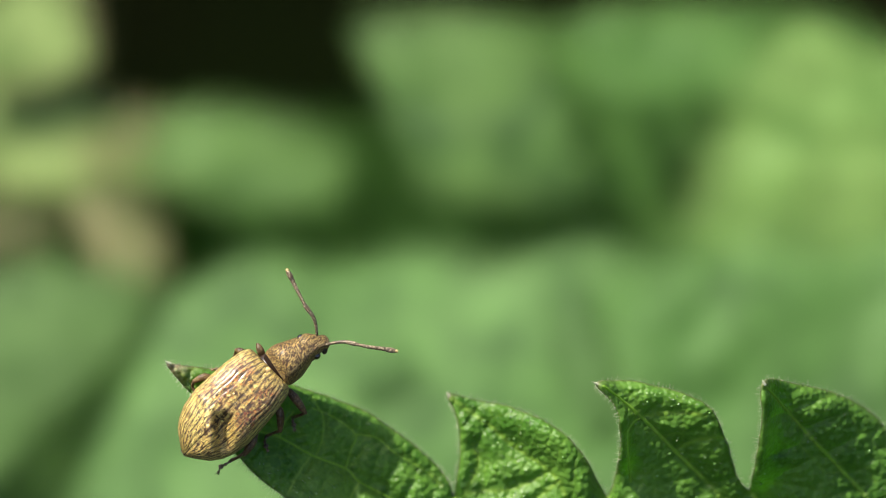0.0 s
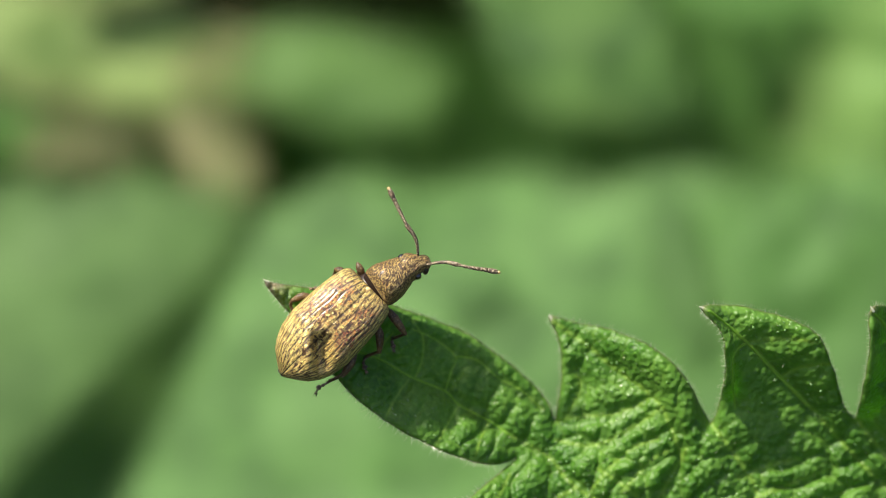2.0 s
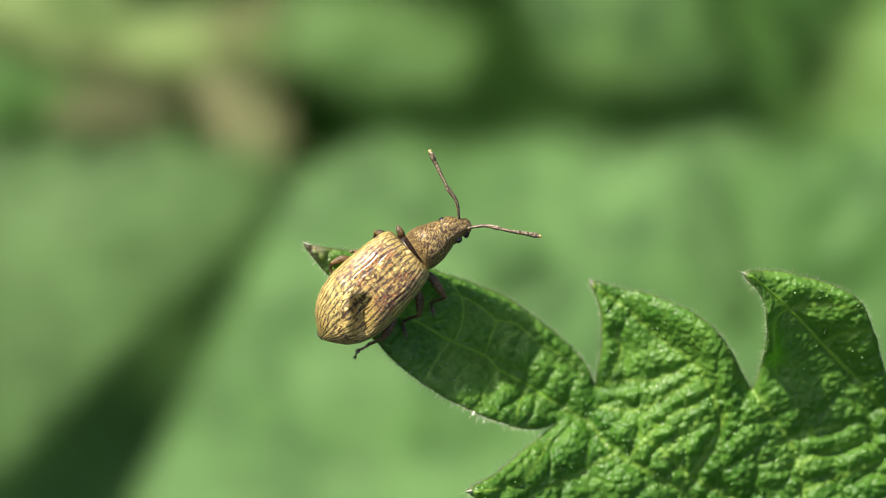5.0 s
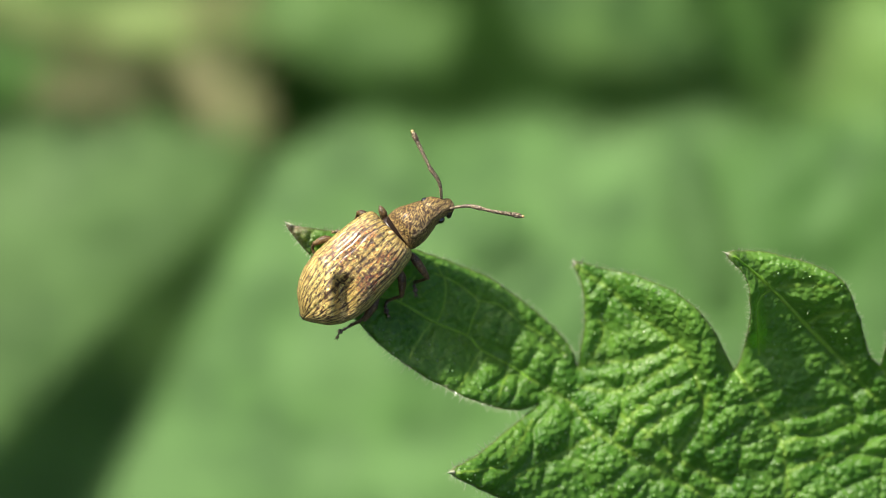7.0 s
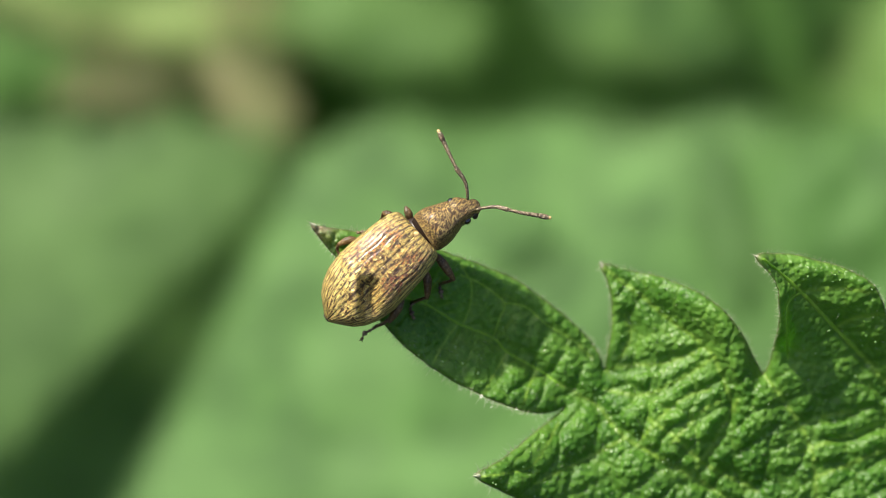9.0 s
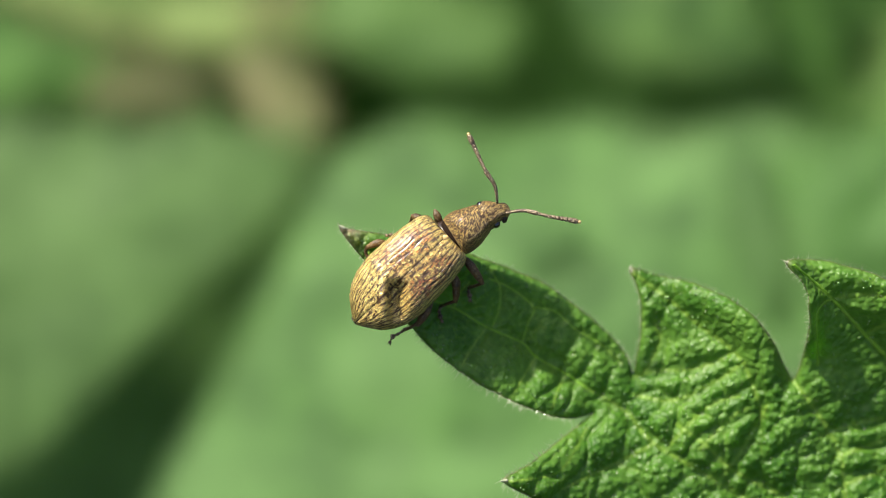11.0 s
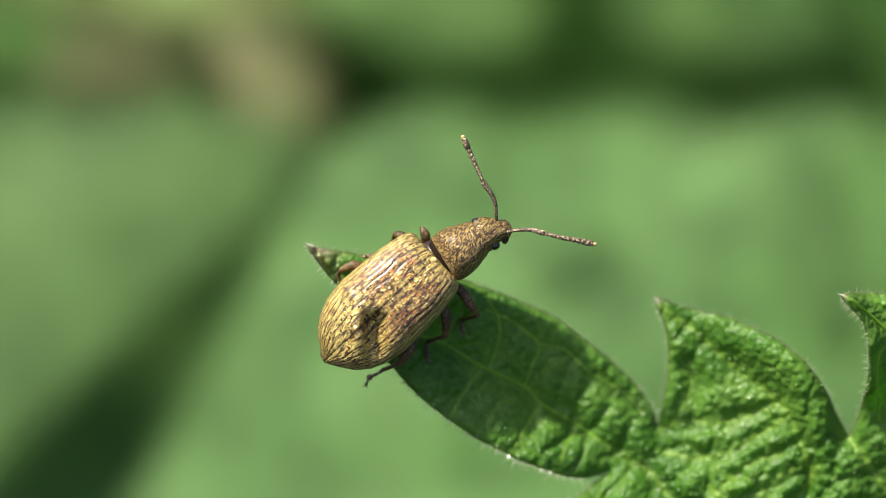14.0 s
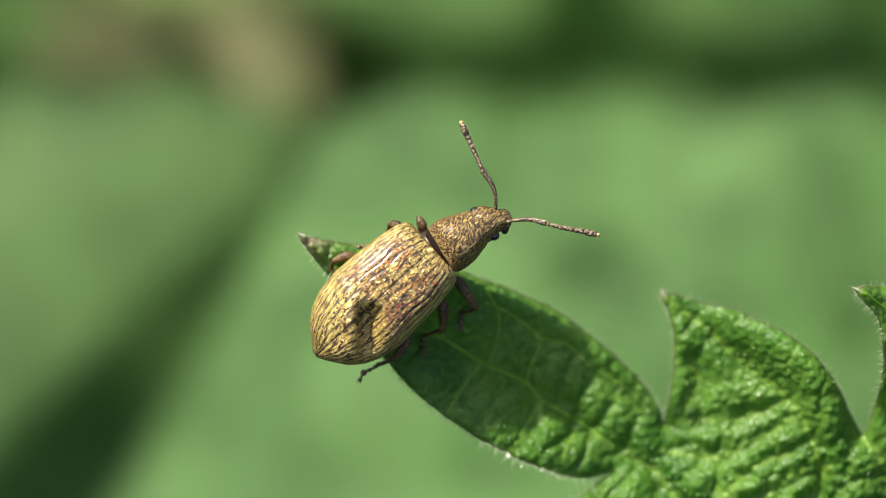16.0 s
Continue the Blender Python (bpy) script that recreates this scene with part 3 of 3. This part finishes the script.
# ---- the beetle ----
TAILWARD = np.array((-0.716, -0.698, 0.0))
RIGHT = np.array((0.698, -0.716, 0.0))
UP = np.array((0.0, 0.0, 1.0))
SCUTELLUM = np.array(plan(690, 414, 0.0))
ELYTRA_LENGTH = 3.36


def elytron(side):
    """One wing case. side: 1 is the beetle's right, -1 its left."""
    rows, cols = 170, 84
    s = np.linspace(0, 1, rows) ** 1.3
    at = (0, 0.004, 0.012, 0.03, 0.08, 0.22, 0.42, 0.57, 0.71, 0.81, 0.89, 0.94, 0.98, 1.0)
    wide = np.interp(s, at, np.array((42, 47, 50, 54, 58.5, 64, 67.5, 68.5, 63.5, 54, 41, 26, 13, 5)) / 64.0)
    high = np.interp(s, at, np.array((4, 26, 33, 38, 44, 51, 58, 59, 57, 52, 44, 35, 26, 10)) / 64.0)
    ker = np.ones(3) / 3.0
    wide = np.convolve(np.pad(wide, 1, mode="reflect", reflect_type="odd"), ker, "valid")
    high = np.convolve(np.pad(high, 1, mode="reflect", reflect_type="odd"), ker, "valid")
    th = np.radians(np.linspace(0.0, 112.0, cols))
    S, T = np.meshgrid(s, th, indexing="ij")
    W, H = wide[:, None] + 0 * T, high[:, None] + 0 * T
    e = 2 / 2.75
    b = W * np.sin(np.minimum(T, math.pi / 2)) ** e
    n = H * np.cos(np.minimum(T, math.pi / 2)) ** e
    under = np.maximum(0, T - math.pi / 2)
    b = b - W * 0.35 * under ** 1.5
    n = n - H * 0.75 * under
    b = b + 0.008
    n = n - 0.004 * np.exp(-(b / 0.05) ** 2)
    # ten furrows
    q = T / th[-1]
    wob = 0.22 * waves(S * 30, q * 6, 9.0, 31 + side)
    groove = np.maximum(0.5 + 0.5 * np.cos(2 * math.pi * (q * 11.0 + wob) + math.pi), np.exp(-(q / 0.02) ** 2))
    n = n - 0.020 * groove ** 6
    n = n + 0.006 * waves(S * 60, q * 40, 9.0, 14)
    along = S * (ELYTRA_LENGTH + 0.12) - 0.12
    # a crease pressed into the right wing case behind its middle
    ds, dr = along - 2.15, side * b - 0.27
    c1, c2 = ds * 0.65 + dr * 0.76, ds * 0.76 - dr * 0.65
    pit = np.exp(-(np.maximum(c1, 0) / 0.62) ** 4) / (1 + np.exp(-(c1 + 0.42) / 0.06)) * np.where(c2 > 0, np.exp(-np.abs(c2 / 0.15) ** 3), np.exp(-np.abs(c2 / 0.36) ** 2))
    n = n - 0.46 * pit
    lip = np.exp(-((c1 - 0.02) / 0.50) ** 2 - ((c2 - 0.30) / 0.15) ** 2)
    n = n + 0.13 * lip
    pts = SCUTELLUM + along[..., None] * TAILWARD + (side * b)[..., None] * RIGHT + (n - 0.28 - 0.06 * S ** 2)[..., None] * UP
    copper = np.exp(-((S - 0.32) / 0.23) ** 4) * np.exp(-((q - 0.25) / 0.22) ** 4)
    shell = np.stack([along, side * q * 1.45, 0 * q], -1)
    return (pts.reshape(-1, 3), grid_faces(rows, cols, flip=(side < 0))), {
        "shell": shell.reshape(-1, 3), "copper": copper.ravel(), "groove": groove.ravel()}


def loft(sections, steps, sides=56, squash=0.75, power=2.2):
    """A body part round a bent axis. sections: x, y of the plan, w, half width, height over the axis (mm)."""
    sec = spline(sections, steps)
    pts, shell = [], []
    axis = np.array([plan(x, y, w) for x, y, w, *_ in sec])
    t = np.gradient(axis, axis=0)
    t /= np.linalg.norm(t, axis=1)[:, None]
    run = np.concatenate([[0], np.cumsum(np.linalg.norm(np.diff(axis, axis=0), axis=1))])
    for i, (c, row) in enumerate(zip(axis, sec)):
        side = np.cross(t[i], UP)
        side /= np.linalg.norm(side)
        up = np.cross(side, t[i])
        for k in range(sides + 1):
            a = 2 * math.pi * k / sides
            ca, sa = math.cos(a), math.sin(a)
            ex = 2 / power
            bx = row[3] * math.copysign(abs(ca) ** ex, ca)
            nx = (row[4] if sa > 0 else row[4] * squash) * math.copysign(abs(sa) ** ex, sa)
            pts.append(c + bx * side + nx * up)
            shell.append((run[i], a * row[3] * 0.9, 0))
    m = len(sec)
    n = sides + 1
    faces = grid_faces(m, n)
    faces.append(tuple(range(sides)))
    faces.append(tuple((m - 1) * n + k for k in range(sides))[::-1])
    return (np.array(pts), faces), {"shell": np.array(shell), "copper": np.full(len(pts), 0.35), "groove": np.zeros(len(pts))}


def leg(beetle, femur, tibia, foot, thick=1.0):
    """A leg of three parts along lines on the plan: x, y, w."""
    f = part("leg", tube(spline([plan(*p) for p in femur], 6), [r * thick for r in (0.06, 0.12, 0.155, 0.13, 0.07)], 12), LEG, beetle, "reddish-brown femur")
    part("tibia", tube(spline([plan(*p) for p in tibia], 6), (0.045, 0.045, 0.045, 0.055), 10), LEG, f)
    line = spline([plan(x, y, w if w is not None else leaf_surface(x, y) + 0.05) for x, y, w in foot], 4)
    beads = []
    for i in range(4):
        c = line[int(i * (len(line) - 1) / 3)]
        r = 0.075 if i == 2 else 0.05
        beads.append(ball(c, (r, r, 0.05), 6, 10))
    beads.append(tube(line, (0.03, 0.03, 0.03, 0.02), 8))
    tip, before = line[-1], line[-3]
    for turn in (-0.5, 0.5):
        d = (tip - before) / (np.linalg.norm(tip - before) + 1e-9)
        d2 = np.array((d[0] * math.cos(turn) - d[1] * math.sin(turn), d[0] * math.sin(turn) + d[1] * math.cos(turn), d[2] - 0.3))
        beads.append(tube((tip, tip + d2 * 0.07, tip + d2 * 0.11 - UP * 0.03), (0.015, 0.012, 0.005), 6))
    part("tarsus", joined(beads), TARSUS, f, "segmented foot with claws")


def antenna(beetle, line, elbow):
    """A bent feeler: a long first joint, a string of beads and a club."""
    pts = spline([plan(*p) for p in line], 10)
    first, rest = pts[:elbow * 10 + 1], pts[elbow * 10:]
    a = part("antenna", tube(first, (0.036, 0.044, 0.052, 0.068), 10), FEELER, beetle, "elbowed brown antenna with pale bristles")
    run = np.concatenate([[0], np.cumsum(np.linalg.norm(np.diff(rest, axis=0), axis=1))])

    def at(q):
        return np.array([np.interp(q * run[-1], run, rest[:, k]) for k in range(3)])

    ends = (0.0, 0.13, 0.25, 0.35, 0.44, 0.53, 0.62, 0.71)
    for i in range(7):
        p, q = at(ends[i] + 0.004), at(ends[i + 1] - 0.004)
        r = 0.044 + 0.003 * i
        part("segment", tube([p, p * 0.7 + q * 0.3, p * 0.3 + q * 0.7, q], (r * 0.74, r * 0.95, r * 1.14, r * 0.85), 10), FEELER, a)
    club = [at(q) for q in np.linspace(0.72, 1.0, 9)]
    part("club", tube(club, (0.046, 0.078, 0.066, 0.082, 0.070, 0.074, 0.056, 0.04, 0.016), 12), FEELER, a, "dark club")
    part("club_tip", ball(at(0.975), (0.05, 0.05, 0.05), 6, 10), PALE, a, "pale tip")


def beetle():
    thing = stage_thing("weevil", "golden-brown scaly weevil with a dented wing case resting on the leaf", "beetle")
    for side in (1, -1):
        made, attrs = elytron(side)
        part("elytron", made, ELYTRON, thing, "ribbed wing case of golden scales" + (", dented" if side > 0 else ""), attrs=attrs)
    made, attrs = loft(((706.4, 412.8, -0.26, 0.48, 0.32), (707.6, 412.0, -0.26, 0.56, 0.43), (712, 408.9, -0.26, 0.592, 0.49), (721, 402.5, -0.25, 0.605, 0.60), (732, 395.5, -0.22, 0.575, 0.62),
                        (744, 387, -0.22, 0.50, 0.56), (755, 380, -0.22, 0.435, 0.49), (761, 377, -0.22, 0.39, 0.44)), 7)
    part("pronotum", made, PRONOTUM, thing, "rounded bronze pronotum", attrs=attrs)
    # Near-black ring added in the gap, its colour giving the shadow line.
    made, _ = loft(((700, 417, -0.32, 0.46, 0.36), (704, 414.3, -0.32, 0.52, 0.40), (708, 411.6, -0.32, 0.52, 0.40), (712, 408.9, -0.32, 0.46, 0.36)), 4, 40)
    part("seam_shade", made, SEAM, thing, "near-black ring added for the shadow line behind the pronotum")
    made, attrs = loft(((752, 381, -0.22, 0.36, 0.40), (760, 376, -0.22, 0.40, 0.44), (768, 372, -0.22, 0.395, 0.44), (778, 369, -0.22, 0.31, 0.38),
                        (787, 367, -0.24, 0.24, 0.30), (795, 365, -0.28, 0.22, 0.22), (799, 364, -0.32, 0.12, 0.12)), 6, 40)
    head = part("head", made, PRONOTUM, thing, "short broad snout", attrs=attrs)
    for x, y in ((752, 357), (780, 389)):
        part("eye", ball(plan(x, y, -0.12), (0.115, 0.115, 0.13)), EYE, head, "glossy black eye")
    part("mouthparts", ball(plan(794, 377, -0.22), (0.10, 0.16, 0.16), 8, 14), DARK, head, "dark tip of the snout")
    part("scutellum", ball(plan(691, 413, 0.27), (0.10, 0.075, 0.05), 8, 14), PALE, thing, "small pale triangular plate")
    body, _ = loft(((533, 562, -0.68, 0.10, 0.06), (546, 552, -0.66, 0.30, 0.14), (575, 527, -0.62, 0.70, 0.3), (625, 478, -0.55, 0.93, 0.45), (690, 416, -0.55, 0.50, 0.45),
                    (740, 388, -0.45, 0.36, 0.30), (770, 372, -0.40, 0.25, 0.2)), 6, 28, 0.95)
    part("abdomen", body, DARK, thing, "dark underside")
    antenna(thing, ((781, 353, -0.05), (780, 335, 0.1), (775, 318, 0.2), (762, 299, 0.3), (750, 275, 0.3), (739, 252, 0.3), (729, 231, 0.3)), 3)
    antenna(thing, ((797, 369, -0.05), (813, 366, 0.1), (832, 365, 0.2), (850, 369, 0.3), (875, 375, 0.3), (902, 379, 0.3), (927, 384, 0.3)), 3)
    # right legs, front to back
    leg(thing, ((722, 446, -0.6), (738, 464, -0.55), (757, 492, -0.75)), ((757, 492, -0.75), (745, 497, -1.0), (734, 500, leaf_surface(734, 500) + 0.08)), ((734, 500, None), (733, 507, None), (735, 514, None), (736, 522, None)), 0.82)
    leg(thing, ((700, 470, -0.6), (711, 492, -0.6), (711, 524, -0.85)), ((711, 524, -0.85), (698, 528, -1.05), (686, 533, leaf_surface(686, 533) + 0.08)), ((684, 536, None), (682, 544, None), (684, 551, None), (687, 559, None)), 0.82)
    leg(thing, ((668, 520, -0.75), (660, 542, -0.65), (645, 566, -0.75)), ((645, 562, -0.75), (634, 570, -0.9), (622, 575, -1.1)), ((618, 578, -1.1), (610, 583, -1.12), (602, 587, -1.14), (597, 597, -1.2)), 0.85)
    # left legs
    leg(thing, ((684, 392, -0.75), (678, 378, -0.6), (673, 367, -0.6)), ((673, 367, -0.6), (676, 395, -0.9), (680, 426, leaf_surface(680, 428) + 0.08)), ((680, 428, None), (676, 432, None), (672, 436, None), (668, 440, None)), 0.72)
    leg(thing, ((655, 392, -0.6), (644, 380, -0.45), (634, 376, -0.5)), ((634, 376, -0.5), (628, 392, -0.8), (614, 408, leaf_surface(614, 410) + 0.08)), ((612, 410, None), (604, 410, None), (597, 411, None), (590, 411, None)), 0.72)
    leg(thing, ((600, 430, -0.65), (576, 424, -0.5), (556, 432, -0.55)), ((556, 430, -0.55), (553, 440, -0.75), (558, 452, leaf_surface(560, 452) + 0.08)), ((560, 452, None), (564, 458, None), (569, 464, None), (574, 470, None)), 0.72)
    return thing


cam.data.dof.focus_object = beetle()


# ---- the undergrowth behind ----
SOFT = {}


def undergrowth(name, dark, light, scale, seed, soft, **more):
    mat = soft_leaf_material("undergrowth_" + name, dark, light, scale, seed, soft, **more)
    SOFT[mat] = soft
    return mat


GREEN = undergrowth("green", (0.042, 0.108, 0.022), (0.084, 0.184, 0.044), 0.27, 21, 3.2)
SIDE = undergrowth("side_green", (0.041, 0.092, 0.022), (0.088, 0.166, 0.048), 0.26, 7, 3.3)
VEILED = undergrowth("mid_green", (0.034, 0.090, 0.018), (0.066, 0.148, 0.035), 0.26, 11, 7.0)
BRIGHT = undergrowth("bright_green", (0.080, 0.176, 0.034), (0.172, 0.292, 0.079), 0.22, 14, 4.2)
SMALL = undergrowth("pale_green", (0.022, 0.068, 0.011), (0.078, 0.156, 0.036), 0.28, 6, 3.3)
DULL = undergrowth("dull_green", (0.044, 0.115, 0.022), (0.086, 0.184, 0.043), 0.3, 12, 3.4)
# Base colour darkened to add to the shade seen in the gaps.
DEEP = undergrowth("deep_shade_green", (0.024, 0.072, 0.012), (0.044, 0.112, 0.021), 0.3, 2, 3.4)
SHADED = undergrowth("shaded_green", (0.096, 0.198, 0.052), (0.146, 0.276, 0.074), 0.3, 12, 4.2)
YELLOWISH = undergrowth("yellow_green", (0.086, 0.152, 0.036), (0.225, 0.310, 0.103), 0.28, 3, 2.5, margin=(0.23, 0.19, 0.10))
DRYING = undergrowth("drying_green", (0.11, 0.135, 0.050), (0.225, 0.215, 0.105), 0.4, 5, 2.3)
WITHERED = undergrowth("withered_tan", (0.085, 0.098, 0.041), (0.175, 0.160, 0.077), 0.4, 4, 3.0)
# Two darker greens for patches that stand in for shading on a broad leaf.
SHADE_BLOTCH = undergrowth("blotch", (0.034, 0.090, 0.018), (0.048, 0.114, 0.024), 0.3, 8, 3.0)
SHADE_STREAK = undergrowth("streak", (0.034, 0.090, 0.018), (0.048, 0.114, 0.024), 0.3, 9, 2.3)


def lying(turn):
    """Dips of a scrap that lies flat on the leaf under it."""
    c, v = math.cos(radians(turn)), math.sin(radians(turn))
    return math.degrees(math.atan(0.0687 * c - 0.0868 * v)), math.degrees(math.atan(-0.0687 * v - 0.0868 * c))


def undergrowth_leaf(name, label, x, y, w, length, width, turn, tip_dip, side_dip, material, seed, full=2.4, slant=0.0, behind=True, cup=-0.03, stalk=True, relief=1.0):
    """A broad blade with a folded midrib and a scalloped margin, on a stalk that stands in the soil."""
    thing = stage_thing(name, label, "leaf", "undergrowth leaves")
    rows, cols = 60, 40
    s = np.linspace(-1, 1, rows)
    q = np.linspace(-1, 1, cols)
    S, Q = np.meshgrid(s, q, indexing="ij")
    k = (REACH - w) / REACH / 64.0
    length, width = length * k, width * k
    prof = np.clip(1 - np.abs(S * 0.999) ** full, 0.0, 1) ** (1 / full)
    teeth = 1 + 0.03 * np.abs(Q) * np.sin(S * 21)
    ribs = np.sin((S * 9.0 - np.abs(Q) * 4.0) + 0.6 * waves(S * 3, Q * 3, 2.0, seed + 40))
    b = 0.5 * width * Q * prof * teeth
    a = 0.5 * S * length + slant * b
    n = -0.05 * width * Q * Q * prof - 0.012 * width * np.exp(-(Q / 0.12) ** 2) * relief + 0.006 * relief * width * ribs * np.minimum(1, 4 * np.abs(Q))
    n = n + 0.011 * relief * width * waves(a, b, width * 0.4, seed) + 0.10 * relief * waves(a, b, 2.6, seed + 7) + cup * length * S * S
    n = n + a * math.tan(radians(tip_dip)) + b * math.tan(radians(side_dip))
    rim = np.minimum(0.5 * length * (1 - np.abs(S)) * 1.3, 0.5 * width * prof * (1 - np.abs(Q)))
    ct, st = math.cos(radians(turn)), math.sin(radians(turn))
    c = np.array(plan(x, y, w))
    top = np.stack([c[0] + a * ct - b * st, c[1] + a * st + b * ct, c[2] + n], -1).reshape(-1, 3)
    under = top - np.array((0, 0, 0.25))
    f = grid_faces(rows, cols)
    m = len(top)
    thick = rim.ravel() > SOFT[material]                     # the faded margin gets no underside
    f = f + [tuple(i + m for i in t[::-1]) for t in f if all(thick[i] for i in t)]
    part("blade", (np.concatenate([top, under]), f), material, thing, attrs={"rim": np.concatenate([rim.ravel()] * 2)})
    down = np.array(STAGE.to_3x3().inverted() @ Vector((0, 0, -1)))
    p = top.reshape(rows, cols, 3)[rows // 2, cols // 2] - np.array((0, 0, 0.8))
    away = p - np.array((0.0, 0.0, 235.0))
    lean = away / np.linalg.norm(away) if behind else down
    drop = ((STAGE @ Vector(p * 0.001)).z * 1000 + 8) / -(STAGE.to_3x3() @ Vector(lean)).z
    if stalk:
        part("stalk", tube([p + lean * drop * q for q in np.linspace(0, 1, 12)], (0.3, 0.8, 1.0, 1.1)), STEM, thing)


U = "undergrowth_leaf"
undergrowth_leaf(U, "broad bright green leaf below the beetle's leaf", 1198, 762, -33.3, 2040, 1270, 0, 6, -14, GREEN, 3, 9.0, 0.50, relief=0.7)
undergrowth_leaf(U, "mid-green leaf over a broad one", 1765, 500, -31, 1140, 960, 0, 7, -13, VEILED, 27, 3.0, -0.15, cup=0.05, relief=0.7)
# Two dark patches added over the broad leaf in place of its shading.
undergrowth_leaf(U, "small dark patch added for shading on a broad leaf", 866, 410, -35.2, 240, 220, 30, -2.9, -21.7, SHADE_BLOTCH, 29, stalk=False, relief=0.2)
undergrowth_leaf(U, "narrow dark patch added for shading on a broad leaf", 1228, 372, -35.0, 420, 210, 102, -21.7, -3.0, SHADE_STREAK, 30, stalk=False, relief=0.2)
undergrowth_leaf(U, "bright green leaf rising behind", 1690, 150, -39, 800, 700, 72, -2, -2, BRIGHT, 5, 2.4, relief=0.8)
undergrowth_leaf(U, "mid-green leaf beside a dark gap", -262, 545, -40, 1090, 820, 0, 6, -12, SIDE, 7, 5.0, 0.95, relief=0.4)
undergrowth_leaf(U, "small pale green leaf in the undergrowth", 625, 35, -44, 480, 345, -14, 6, -12, SMALL, 9, 2.3, 0.1, relief=0.5)
undergrowth_leaf(U, "pale green pointed leaf in the undergrowth", 1045, -55, -42.5, 450, 510, 0, 6, -12, SMALL, 10, 3.2, -0.40, relief=0.5)
undergrowth_leaf(U, "dull green leaf in the undergrowth", 1400, -140, -41, 440, 330, 0, 6, -8, DULL, 13, 2.6, -0.2, relief=0.5)
undergrowth_leaf(U, "mid-green leaf under yellowish ones", 0, 50, -49.2, 900, 440, 8, *lying(8), DULL, 26, 3.0, relief=0.6)
undergrowth_leaf(U, "yellowish green leaf with a brown margin", 225, -205, -47, 340, 330, 10, *lying(10), YELLOWISH, 20, relief=0.6)
undergrowth_leaf(U, "yellowish green leaf with a dry margin", 190, -20, -48.2, 760, 340, -10, *lying(-10), YELLOWISH, 16, relief=0.6)
undergrowth_leaf(U, "small yellowish leaf scrap", 395, 165, -47.4, 280, 240, -58, *lying(-58), DRYING, 17, stalk=False, relief=0.3)
undergrowth_leaf(U, "withered tan leaf scrap", 160, 158, -47.6, 320, 230, 5, *lying(5), WITHERED, 18, stalk=False, relief=0.3)
undergrowth_leaf(U, "withered brownish leaf scrap", 400, 0, -46.9, 270, 210, 25, *lying(25), WITHERED, 19, stalk=False, relief=0.3)
undergrowth_leaf(U, "deep green leaf turned from the sun", 100, 822, -46.5, 1400, 660, 60, 0, 29, SHADED, 21, 4.0, relief=0.4)
# In the next two leaves part of the gap's shade is in the colour.
undergrowth_leaf(U, "deep green leaf, coloured darker to deepen the shade of others", 140, 240, -52.5, 900, 420, 3, 0, 22, DEEP, 28, 3.0, relief=0.4)
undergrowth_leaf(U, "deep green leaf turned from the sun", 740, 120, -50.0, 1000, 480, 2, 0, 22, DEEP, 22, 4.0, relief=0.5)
undergrowth_leaf(U, "deep green leaf turned from the sun", 1400, 0, -44.0, 940, 620, 4, 0, 10, DULL, 24, 3.0, relief=0.5)
# Stands out of view, added only to throw shade on the soil.
undergrowth_leaf(U, "unseen large leaf added to shade the soil", -3000, -4700, -112, 6500, 4200, 20, 0, -40, DEEP, 25, behind=False)


# ---- the drifting view ----
def motions():
    """The beetle sits still; only the view drifts and draws nearer."""
    walk(cam, [(t, look(world(eu, ev, d), world(u, v, 0), roll)) for t, d, u, v, roll, eu, ev in PATH],
         ((0, 0.67), (9.2, 0.67), (12.5, 0.61), (16, 0.56)))


motions()
